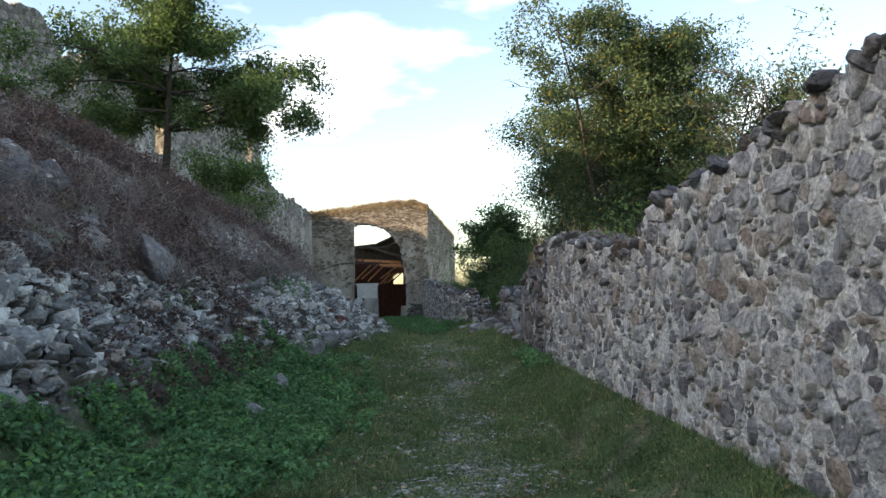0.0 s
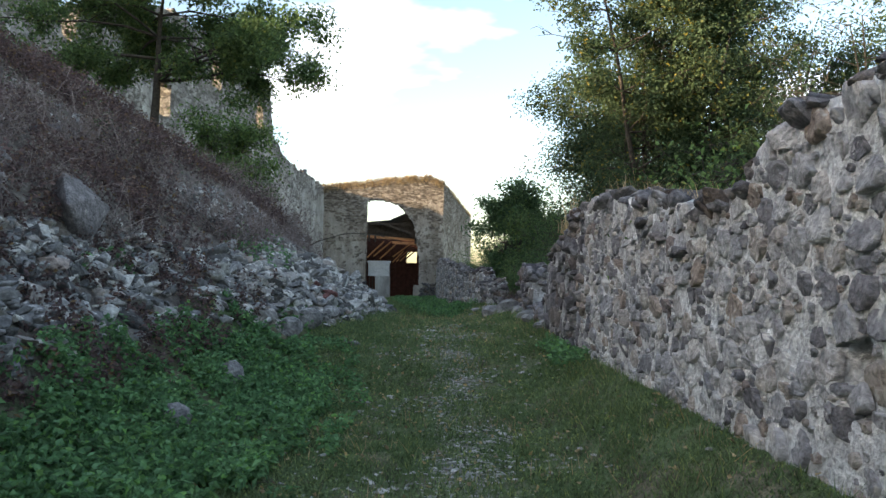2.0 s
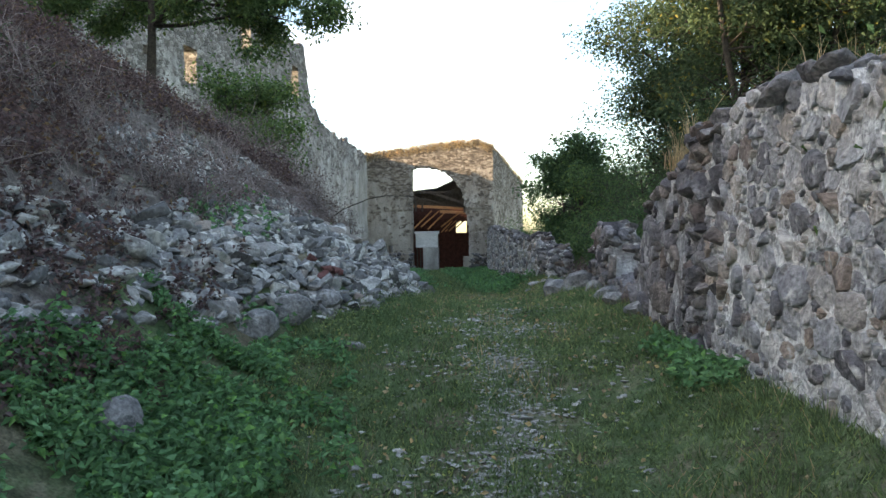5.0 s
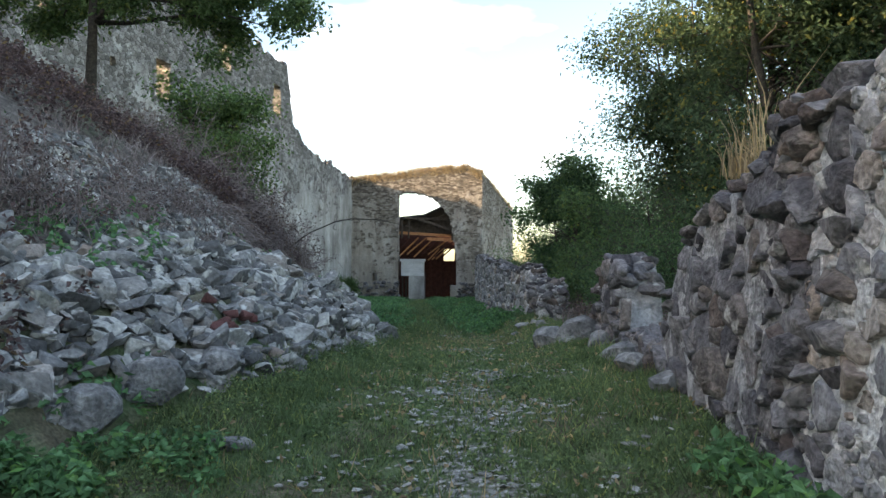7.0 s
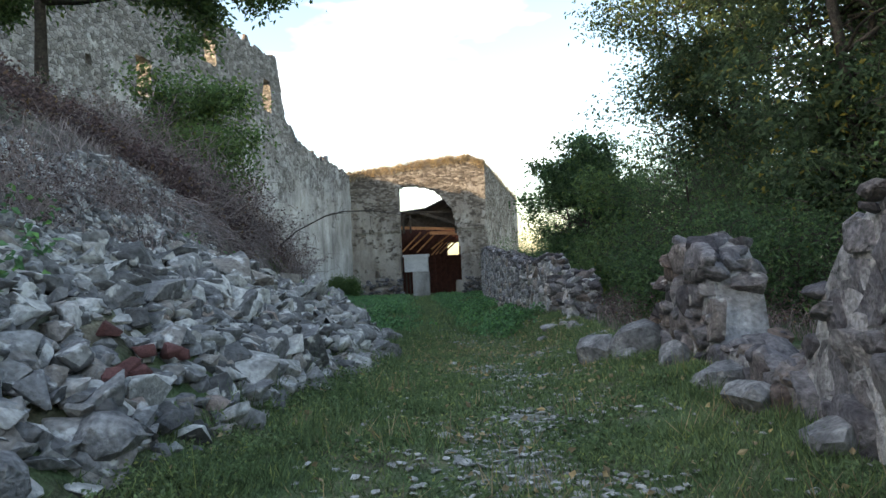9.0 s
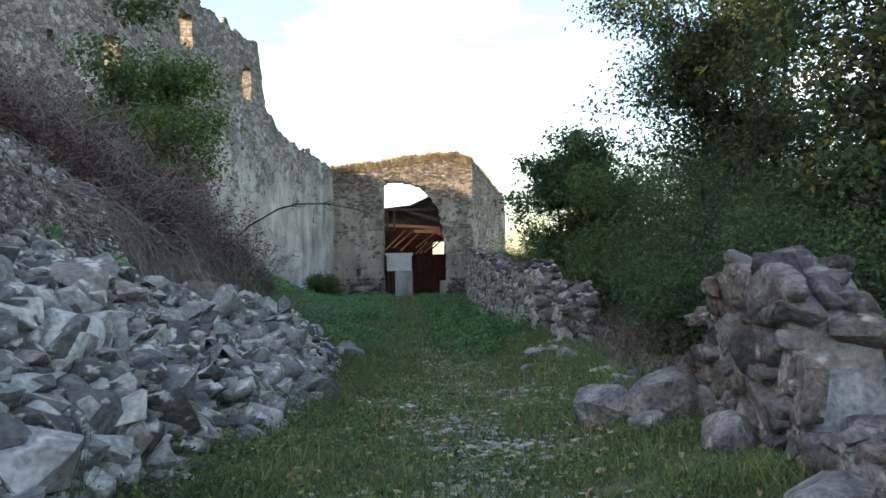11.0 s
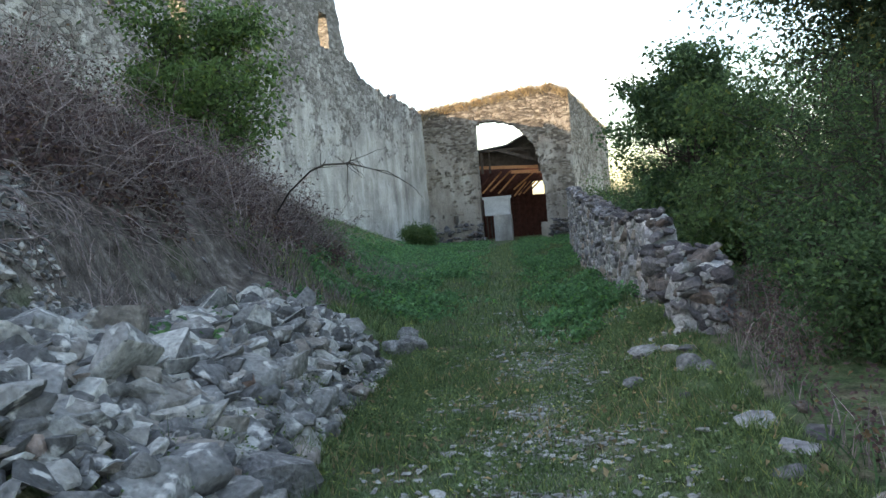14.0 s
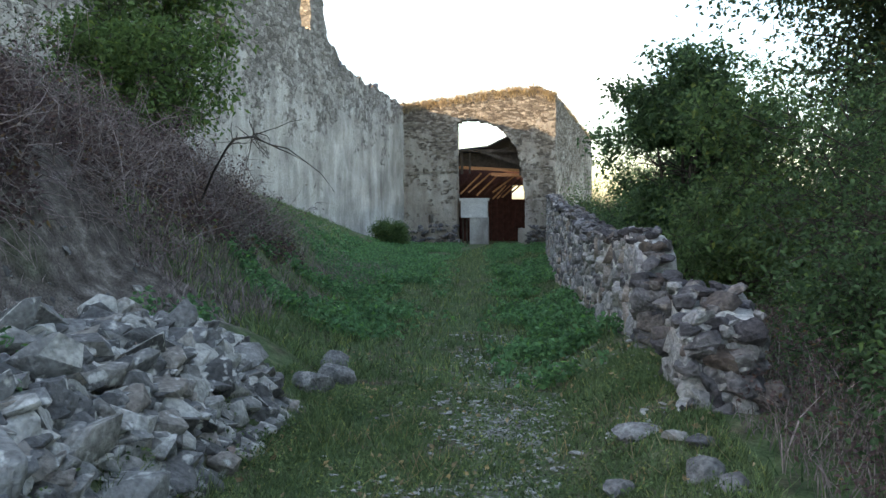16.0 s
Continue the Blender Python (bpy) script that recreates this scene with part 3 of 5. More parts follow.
bm = bmesh.new()
box(bm, -7.75, -6.4, 75.8, 76.6, -2, 1.06)
bmesh.ops.bevel(bm, geom=bm.edges, offset=0.05, segments=1)
part("pier", bm, m_plaster, gate, "grey plastered pier")
for k in range(3):
    bm = bmesh.new()
    beam(bm, (-8.35 + 0.3 * k, 76.4, -1.6), (-8.35 + 0.3 * k, 76.4, 1.0), 0.08, 0.08)
    part("post", bm, m_beam, gate)


# ---- stones ----
def finish_stone(bm, name, mat, angle):
    me = bpy.data.meshes.new(name)
    bmesh.ops.triangulate(bm, faces=bm.faces)
    bm.to_mesh(me)
    bm.free()
    me.polygons.foreach_set("use_smooth", np.ones(len(me.polygons), bool))
    me.set_sharp_from_angle(angle=radians(angle))
    me.materials.append(mat)
    return me


def broken_stone(name, seed, mat, points=14, square=4.0, worn=0.022):
    """An angular block: the hull of scattered corners, its edges worn, about one unit across."""
    r = np.random.default_rng(seed)
    bm = bmesh.new()
    for _ in range(points):
        d = r.normal(size=3)
        d /= (np.abs(d) ** square).sum() ** (1 / square)
        bm.verts.new(d * 0.5 * r.uniform(0.74, 1.06))
    hull = bmesh.ops.convex_hull(bm, input=bm.verts)
    bmesh.ops.delete(bm, geom=list({v for v in hull["geom_interior"] + hull["geom_unused"] if isinstance(v, bmesh.types.BMVert)}), context="VERTS")
    bmesh.ops.dissolve_limit(bm, angle_limit=radians(14), verts=bm.verts, edges=bm.edges)
    bmesh.ops.bevel(bm, geom=bm.edges, offset=worn, segments=1, affect="EDGES")
    bmesh.ops.recalc_face_normals(bm, faces=bm.faces)
    return finish_stone(bm, name, mat, 38)


def boulder_mesh(name, seed, mat, flatten=1.0, cuts=9, deep=0.26, fine=2):
    """A rounded boulder: a ball chopped by planes, about one unit across."""
    r = np.random.default_rng(seed)
    bm = bmesh.new()
    bmesh.ops.create_icosphere(bm, subdivisions=fine, radius=0.62)
    planes = []
    for _ in range(cuts):
        d = r.normal(size=3)
        d /= np.linalg.norm(d)
        planes.append((Vector(d), r.uniform(deep, deep + 0.2)))
    for v in bm.verts:
        for d, k in planes:
            over = v.co.dot(d) - k
            if over > 0:
                v.co -= d * over
        v.co += Vector(r.normal(size=3)) * 0.012
        v.co.z *= flatten
    return finish_stone(bm, name, mat, 32)


def arrays(me):
    v = np.empty(len(me.vertices) * 3, np.float32)
    me.vertices.foreach_get("co", v)
    f = np.empty(len(me.loops), np.int32)
    me.loops.foreach_get("vertex_index", f)
    return v.reshape(-1, 3), f.reshape(-1, 3)


HEAP_STONES = [broken_stone("stone", 200 + i, m_rubble) for i in range(24)]
BLOCKS = [broken_stone("stone", 400 + i, m_stone, 20) for i in range(12)]
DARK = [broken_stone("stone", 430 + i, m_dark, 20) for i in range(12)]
BRICKS = [broken_stone("brick", 300 + i, m_brick, 12) for i in range(3)]
BLOCK_ARR = [arrays(m) for m in BLOCKS]
HEAP_ARR = [arrays(m) for m in HEAP_STONES]
SMALL_ARR = [arrays(broken_stone("pebble", 600 + i, m_rubble, 11, 2.5, 0.05)) for i in range(12)]


def lay(poses, parent, meshes, arrs, joined_mat, name="stone", limit=300):
    """Poses of stones, nearest to the walker first: up to the limit are pieces, the rest one joined part."""
    vs, fs, base = [], [], 0
    for i, m in enumerate(poses):
        if i < limit:
            ob = new(name, meshes[i % len(meshes)])
            ob.parent = parent
            ob.matrix_basis = m
        else:
            v, f = arrs[i % len(arrs)]
            mm = np.array(m)
            vs.append(v @ mm[:3, :3].T + mm[:3, 3])
            fs.append(f + base)
            base += len(v)
    if vs:
        ob = part("loose_rubble", np_mesh("loose_rubble", np.concatenate(vs), np.concatenate(fs), joined_mat), None, parent)
        ob.data.polygons.foreach_set("use_smooth", np.ones(len(ob.data.polygons), bool))
        ob.data.set_sharp_from_angle(angle=radians(32))
        tagged(ob, kind="stuff")


def clip(poly, nx, ny, k):
    """The part of a polygon where nx*x + ny*y <= k."""
    res = []
    for i, (x, y) in enumerate(poly):
        u, w = poly[i - 1]
        d0, d1 = nx * u + ny * w - k, nx * x + ny * y - k
        if (d0 <= 0) != (d1 <= 0):
            t = d0 / (d0 - d1)
            res.append((u + (x - u) * t, w + (y - w) * t))
        if d1 <= 0:
            res.append((x, y))
    return res


def masonry(y0, y1, top, size, proud, back_lean, gap, fill):
    """Irregular stones that fit together in a wall's face: (centre, vertices, triangles) of each."""
    span = [(py, float(interp(py, BASE_Z)), float(interp(py, top))) for py in np.arange(y0, y1, 0.2)]
    lo, hi = min(q[1] for q in span) - 0.45, max(q[2] for q in span) + 0.2
    area = (y1 - y0 + 0.2) * (hi - lo) * 1.25
    pts, rad = np.zeros((0, 2)), np.zeros(0)
    mean = sum(size) / 2
    for share, (r0, r1) in zip((0.7, 4.0, 9.0), ((0.62, 0.95), (0.36, 0.62), (0.17, 0.36))):
        for _ in range(int(share * area / mean ** 2)):
            q, qr = np.array([rng.uniform(y0 - 0.1, y1 + 0.1), rng.uniform(lo, hi) * 1.25]), mean * rng.uniform(r0, r1)
            if not float(interp(q[0], BASE_Z)) - 0.45 < q[1] / 1.25 < float(interp(q[0], top)) + 0.2:
                continue
            if len(pts) and (((pts - q) ** 2).sum(1) < ((rad + qr) * 0.93) ** 2).any():
                continue
            pts, rad = np.vstack([pts, q]), np.append(rad, qr)
    made = []
    for i, (py, pz) in enumerate(pts):
        zz = pz / 1.25
        if not (y0 < py < y1 and float(interp(py, BASE_Z)) - 0.2 < zz < float(interp(py, top)) - 0.03) or rng.random() < 0.03 or (abs(py - 6.4) < 0.15 and abs(zz - 0.965) < 0.10):
            continue
        d = pts - (py, pz)
        dist = (d ** 2).sum(1)
        poly = [(math.cos(a) * rad[i] * fill, math.sin(a) * rad[i] * fill) for a in (k * 0.785 + rng.uniform(-0.2, 0.2) for k in range(8))]
        for j in np.argsort(dist)[1:22]:
            poly = clip(poly, d[j][0], d[j][1], (dist[j] + rad[i] ** 2 - rad[j] ** 2) / 2)
            if len(poly) < 3:
                break
        if len(poly) < 3:
            continue
        p = np.array(poly) * (1, 0.8)
        if py + p[:, 0].min() < y0 - 0.1 or py + p[:, 0].max() > y1 + 0.1 or np.ptp(p[:, 1]) > 0.5:
            continue
        mid = p.mean(0)
        p = p - mid
        p = np.concatenate([p * 0.88 + np.roll(p, -1, 0) * 0.12, p * 0.14 + np.roll(p, -1, 0) * 0.86], 1).reshape(-1, 2)
        size_r = np.sqrt((p ** 2).sum(1)).mean()
        if size_r < 0.03:
            continue
        p = p * max(0.55, 1 - gap * rng.uniform(0.6, 2.2) / size_r) * (1 + rng.normal(size=(len(p), 1)) * 0.05)
        n = len(p)
        out_by = proud * rng.uniform(-0.2, 1.3)
        tilt = rng.normal(size=2) * 0.18
        rings = []
        for s, dep in ((1.0, -0.06), (0.99, out_by * 0.5), (0.92, out_by), (0.5, out_by * 1.08)):
            q = p * s * (1 + rng.normal(size=(n, 1)) * 0.03)
            x = -(dep + (q @ tilt if dep > 0 else 0) + rng.normal(size=n) * 0.004)
            rings.append(np.column_stack([np.broadcast_to(x, (n,)), q]))
        v = np.concatenate(rings + [np.array([[-out_by * 1.1, 0, 0]])])
        f = []
        for r_ in range(3):
            for k in range(n):
                a0, a1 = r_ * n + k, r_ * n + (k + 1) % n
                f += [(a0, a0 + n, a1), (a1, a0 + n, a1 + n)]
        f += [(3 * n + k, 4 * n, 3 * n + (k + 1) % n) for k in range(n)]
        cy, cz = py + mid[0], zz + mid[1]
        made.append((np.array([float(interp(cy, WALL_X)) + back_lean * (cz - float(interp(cy, BASE_Z)) + 0.45), cy, cz]), v, np.array(f)))
    return made


def ruin_wall(name, label, y0, y1, top, thick, step=0.14, size=(0.13, 0.34), limit=300, back_lean=0.02, nearest=None, end_stones=True, proud=0.03, coarse=1.0, gap=0.012, mats=None, fill=1.75, core=None):
    """A rubble wall along the lane: a mortar core with single stones bedded in its face, crest and ends."""
    mat, mat_j = mats or (m_stone, m_stone_j)
    ys = np.arange(y0, y1 + step / 2, step)
    verts, rows = [], []
    nface, nt = 16, 5
    for y in ys:
        xw, b = float(interp(y, WALL_X)), float(interp(y, BASE_Z)) - 0.45
        t = float(interp(y, top)) - 0.05 + 0.05 * nz(y, 1, 0, 2.1)
        t = max(t, b + 0.1)
        ring = []
        for k in range(nface):
            z = b + (t - b) * k / (nface - 1)
            ring.append((xw + back_lean * (z - b) + 0.008 + 0.016 * nz(y, z, 1, 3.1) + 0.012 * nz(y, z, 5, 9.0) + (0.22 if abs(y - 6.4) < 0.14 and abs(z - 0.965) < 0.12 else 0), y, z))
        for k in range(1, nt):
            ring.append((xw + thick * k / nt, y, t + 0.06 * nz(y, k, 3, 1.9)))
        for k in range(4):
            ring.append((xw + thick + 0.03 * nz(y, k, 7, 2), y, t + (b - t) * k / 3))
        rows.append(list(range(len(verts), len(verts) + len(ring))))
        verts += ring
    faces = []
    for p, q in zip(rows, rows[1:]):
        faces += [(p[k], p[k + 1], q[k + 1], q[k]) for k in range(len(p) - 1)]
    for r, flip in ((rows[0], True), (rows[-1], False)):
        c = len(verts)
        verts.append(tuple(np.mean([verts[i] for i in r], 0)))
        for k in range(len(r)):
            a, b2 = r[k], r[(k + 1) % len(r)]
            faces.append((a, c, c, b2) if not flip else (b2, c, c, a))
    tri, quad = [f for f in faces if len(set(f)) == 3], [f for f in faces if len(set(f)) == 4]
    allt = [(f[0], f[1], f[3]) for f in tri]
    for f in quad:
        allt += [(f[0], f[1], f[2]), (f[0], f[2], f[3])]
    wall = new(name, np_mesh(name, verts, allt, core or m_mortar, True))
    tagged(wall, label, "ruined wall", kind="structure")
    cells = masonry(y0, y1, top, size, proud, back_lean, gap, fill)
    if nearest is not None:
        cells.sort(key=lambda c: abs(c[0][1] - nearest))
    vs, fs, base = [], [], 0
    for i, (c, v, f) in enumerate(cells):
        if i < limit:
            ob = new("stone", np_mesh("stone", v, f, mat, True))
            ob.parent = wall
            ob.location = c
        else:
            vs.append(v + c)
            fs.append(f + base)
            base += len(v)
    if vs:
        ob = part("rest_of_face", np_mesh("rest_of_face", np.concatenate(vs), np.concatenate(fs), mat_j, True), None, wall)
        tagged(ob, kind="stuff")
    crest = []
    y = y0
    while y < y1:
        w = rng.uniform(0.10, 0.28) * coarse
        xw = float(interp(y, WALL_X))
        for _ in range(3 if y < 40 else 1):
            t = float(interp(y, top))
            crest.append(Matrix.LocRotScale((xw + rng.uniform(0.0, thick), y + rng.uniform(-0.1, 0.1), t + rng.uniform(-0.10, 0.02)), Euler(rng.uniform(-0.5, 0.5, 3)), Vector((w * rng.uniform(0.8, 1.2), w * rng.uniform(0.9, 1.3), w * rng.uniform(0.4, 0.7)))))
        y += w * 0.55
    ends = []
    if end_stones:
        for ye in (y0, y1):
            xw, b, t = float(interp(ye, WALL_X)), float(interp(ye, BASE_Z)) - 0.1, float(interp(ye + (0.1 if ye == y0 else -0.1), top))
            for _ in range(int(70 * max(0.2, t - b))):
                w = rng.uniform(0.09, 0.26)
                ends.append(Matrix.LocRotScale((xw + rng.uniform(0, thick), ye + rng.uniform(-0.08, 0.05) * (1 if ye == y0 else -1), rng.uniform(b, t)), Euler(rng.uniform(-0.5, 0.5, 3)), Vector((w * 1.2, w, w * 0.8))))
    poses = crest + ends
    if nearest is not None:
        poses.sort(key=lambda m: abs(m.translation.y - nearest))
    lay(poses, wall, DARK, BLOCK_ARR, m_dark_j, limit=max(0, 300 - limit))
    return wall


TOP_1 = [(-4, 2.85), (3.57, 2.77), (4.1, 2.7), (4.6, 2.6), (5.8, 2.46), (7.1, 2.36), (7.45, 2.32), (7.62, 2.15), (7.78, 1.98), (8.3, 1.93), (9, 2.06), (9.8, 2.16), (11.0, 2.28), (11.9, 2.34), (12.3, 2.24), (13, 2.2), (13.5, 2.04), (14.2, 1.88), (14.7, 1.70), (15.0, 1.50), (15.2, 1.28), (15.35, 0.96), (15.6, 0.82)]
TOP_2 = [(15.65, 0.80), (16.3, 0.84), (16.85, 0.88), (16.98, 1.32), (17.3, 1.56), (17.7, 1.60), (18.05, 1.36), (18.25, 0.98), (18.45, 0.78)]
TOP_P = [(23.55, 0.95), (23.7, 1.16), (24.1, 1.26), (24.4, 1.30), (24.6, 1.0)]
TOP_3 = [(26.4, 0.95), (26.6, 1.36), (27.3, 1.60), (28.4, 1.52), (30, 1.45), (35, 1.75), (42, 2.0), (50, 2.3), (60, 2.4), (70, 2.2), (75.6, 2.4)]
ruin_wall("stone_wall", "thick rubble stone wall in pale lime mortar, crest crumbling", -4, 12.95, TOP_1, 0.75, step=0.1, nearest=8.0, size=(0.09, 0.22), proud=0.016, limit=240, gap=0.009, fill=1.5)
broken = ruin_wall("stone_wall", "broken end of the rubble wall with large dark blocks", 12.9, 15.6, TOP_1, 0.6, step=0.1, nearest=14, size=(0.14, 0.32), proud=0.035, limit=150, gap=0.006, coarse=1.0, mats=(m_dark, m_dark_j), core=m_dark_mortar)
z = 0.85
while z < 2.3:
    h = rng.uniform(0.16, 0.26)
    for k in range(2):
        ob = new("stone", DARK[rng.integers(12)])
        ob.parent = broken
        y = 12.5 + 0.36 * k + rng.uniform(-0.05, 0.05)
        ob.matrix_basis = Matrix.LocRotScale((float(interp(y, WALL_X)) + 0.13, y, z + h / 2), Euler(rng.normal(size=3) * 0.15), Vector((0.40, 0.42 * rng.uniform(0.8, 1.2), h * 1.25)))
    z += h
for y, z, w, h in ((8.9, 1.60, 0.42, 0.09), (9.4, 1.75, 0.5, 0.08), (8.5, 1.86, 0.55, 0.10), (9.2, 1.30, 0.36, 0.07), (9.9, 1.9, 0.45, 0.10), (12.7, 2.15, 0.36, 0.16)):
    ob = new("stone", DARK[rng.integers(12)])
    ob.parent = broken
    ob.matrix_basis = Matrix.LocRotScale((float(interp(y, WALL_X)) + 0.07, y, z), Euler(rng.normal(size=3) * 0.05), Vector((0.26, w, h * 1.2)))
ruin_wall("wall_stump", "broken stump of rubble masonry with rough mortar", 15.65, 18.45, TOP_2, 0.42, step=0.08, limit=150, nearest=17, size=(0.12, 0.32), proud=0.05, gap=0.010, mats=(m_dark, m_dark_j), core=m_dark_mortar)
pillar = ruin_wall("wall_pillar", "short pale pillar of broken rubble wall, heavy with mortar", 23.55, 24.6, TOP_P, 0.5, step=0.08, nearest=23.5, limit=120, size=(0.14, 0.36), proud=0.03, gap=0.02, mats=(m_pale_stone, m_pale_stone))
low_wall = ruin_wall("low_wall", "low ruined rubble wall running on to the gate", 26.4, 75.6, TOP_3, 0.42, step=0.3, nearest=26.4, limit=200, size=(0.14, 0.34), proud=0.035, gap=0.018, coarse=0.75)

CHIPS = [broken_stone("stone", 480 + i, m_pale_stone, 15) for i in range(8)]
PALE = [boulder_mesh("boulder", 450 + i, m_pale, 0.9, 9, 0.36) for i in range(6)]
# loose boulders beside the wall stump
for x, y, z, s in ((0.78, 18.55, 0.58, (0.34, 0.42, 0.40)), (1.08, 18.25, 0.60, (0.44, 0.42, 0.40)), (0.95, 18.0, 0.47, (0.22, 0.2, 0.16)), (1.32, 15.75, 0.68, (0.30, 0.36, 0.24)), (1.28, 16.3, 0.62, (0.3, 0.3, 0.24)), (1.22, 17.4, 0.60, (0.26, 0.34, 0.24)), (0.45, 22.5, 0.28, (0.16, 0.26, 0.10)), (0.85, 22.3, 0.34, (0.2, 0.18, 0.16)), (0.6, 23.2, 0.36, (0.3, 0.16, 0.10)), (1.4, 14.9, 0.55, (0.24, 0.3, 0.2)), (-2.35, 9.2, 0.28, (0.3, 0.26, 0.3)), (-1.95, 9.6, 0.16, (0.26, 0.22, 0.22)), (-2.45, 11.1, 0.45, (0.3, 0.34, 0.34)), (-1.45, 13.6, 0.47, (0.26, 0.2, 0.10)), (-2.15, 14.0, 0.5, (0.42, 0.36, 0.32)), (-1.95, 14.6, 0.5, (0.36, 0.3, 0.26)), (-2.3, 13.5, 0.5, (0.34, 0.36, 0.3)), (-1.55, 19.9, 0.5, (0.5, 0.42, 0.36)), (-2.3, 25.2, 0.5, (0.42, 0.34, 0.3)), (-2.25, 25.9, 0.5, (0.36, 0.34, 0.26)), (-2.5, 26.6, 0.48, (0.4, 0.36, 0.3))):
    ob = new("boulder", PALE[rng.integers(6)])
    ob.matrix_basis = Matrix.LocRotScale((x, y, ground_z(x, y) + s[2] * 0.2), Euler(rng.uniform(-0.3, 0.3, 3)), Vector(s) * 1.0)
    tagged(ob, "pale grey boulder lying in the grass", "boulder", group="loose boulders")


# ---- heaps of fallen stones at the foot of the bank ----
def heap(label, y0, y1, count, rise, depth, size, limit=300, small=0.5):
    """Stones lying on the foot of the bank: rise(y) is how high the heap stands, depth(y) how far up the bank it reaches."""
    th = thing("rubble_heap", label, "rubble", group="rubble heaps along the lane")
    poses = []
    for _ in range(count):
        y = rng.uniform(y0, y1)
        d = float(interp(y, depth)) * rng.uniform(0, 1) ** 0.9
        x = float(interp(y, FOOT_X)) + 0.2 - float(interp(y, [(5, 0.95), (8, 1.0), (12, 0.9), (13.4, 0.4), (15, 0.22), (19, 0.12), (25, 0.1)])) - d
        top = ground_z(x, y) + float(interp(y, rise)) * min(1.0, d / 0.35) * (1.0 if d < 1.2 else max(0.2, 2.2 - d)) + 0.12 * nz(x, y, 2, 1.4)
        s = rng.uniform(*size) * (1.0 + 0.6 * (rng.random() < 0.12)) * (rng.uniform(0.4, 0.7) if rng.random() < small else 1.0)
        poses.append(Matrix.LocRotScale((x, y, top + s * rng.uniform(-0.35, 0.18)), Euler((rng.normal() * 0.35, rng.normal() * 0.35 - 0.2, rng.uniform(0, 6.3))), Vector((s * rng.uniform(1.0, 1.5), s * rng.uniform(0.85, 1.2), s * rng.uniform(0.42, 0.8)))))
    poses.sort(key=lambda m: -m.translation.x)
    lay(poses, th, HEAP_STONES, HEAP_ARR, m_rubble_j, limit=limit)
    return th


heap("heap of fallen grey stones at the foot of the bank", 3.2, 7.8, 800, [(3.2, 0.35), (6, 0.25), (7.8, 0.08)], [(3, 1.5), (7.8, 1.4)], (0.13, 0.27), 300)
heap("spread of loose grey stones on the bank above nettles", 7.6, 13.2, 750, [(7.6, 0.06), (13.2, 0.06)], [(7.6, 1.2), (13.2, 1.3)], (0.11, 0.27), 280)
heap("heap of fallen pale stones spilling onto the grass", 12.9, 20.9, 2700, [(12.9, 0.03), (15, 0.05), (20.9, 0.05)], [(12.9, 1.3), (15, 1.45), (20.9, 1.4)], (0.12, 0.26), 300)
heap("neat heap of angular grey stones below an earth bank", 19.5, 24.6, 1500, [(19.5, 0.05), (22, 0.10), (23.6, 0.08), (24.6, 0.02)], [(19.5, 1.5), (22, 1.5), (24.6, 0.8)], (0.15, 0.29), 300, small=0.25)

for i in range(7):
    x, y = -2.05 + rng.normal() * 0.13, 15.4 + rng.normal() * 0.28
    ob = new("brick_lump", BRICKS[i % 3])
    ob.matrix_basis = Matrix.LocRotScale((x, y, ground_z(x, y) + 0.13), Euler(rng.normal(size=3) * 0.3), Vector((0.17, 0.13, 0.11)))
    tagged(ob, "lump of red brick among the fallen stones", "brick", group="red lumps in the rubble")

# stones of the bare scree above the heaps
scree = thing("scree", "scattered small pale stones on the bare bank", "scree")
poses = []
for i in range(9500):
    y = rng.uniform(4, 27) if i < 3000 else rng.uniform(15.2, 22)
    d = rng.uniform(1.2, 6.5) if i < 3000 else rng.uniform(1.2, 3.2)
    x = float(interp(y, FOOT_X)) - d
    if nz(x, y, 4, 0.7) < (-0.62 + 0.12 * max(0, d - 2.2) if 15.2 < y < 21.5 and d < 3.2 else 0.22):
        continue
    s = (rng.uniform(0.06, 0.16) if y < 15.2 else rng.uniform(0.04, 0.13)) * (1.7 if rng.random() < 0.1 else 1)
    poses.append(Matrix.LocRotScale((x, y, ground_z(x, y) + s * 0.12), Euler(rng.normal(size=3) * 0.4 + (0, 0.5, 0)), Vector((s * 1.3, s * rng.uniform(0.8, 1.2), s * 0.7))))
lay(poses, scree, HEAP_STONES, SMALL_ARR, m_rubble_j, limit=0)

# worn stones in the middle of the lane
worn = thing("worn_stones", "small pale stones worn flush with the grassy path", "stones")
poses = []
for _ in range(8000):
    y = rng.uniform(3, 30)
    x = float(interp(y, [(0, 0.25), (8, 0.15), (14, 0.05), (20, -0.1), (24, -0.35), (30, -0.9)])) + rng.normal() * 0.55
    if nz(x, y, 9, 1.1) + 0.5 * nz(x, y, 1, 3.3) < -0.04 + 0.12 * rng.normal():
        continue
    s = rng.uniform(0.02, 0.07) * (1.7 if rng.random() < 0.06 else 1)
    poses.append(Matrix.LocRotScale((x, y, ground_z(x, y) + 0.013), Euler((rng.uniform(-0.15, 0.15), rng.uniform(-0.15, 0.15), rng.uniform(0, 6.3))), Vector((s * 1.4, s, s * 0.35))))
lay(poses, worn, HEAP_STONES, SMALL_ARR, m_worn, limit=0)


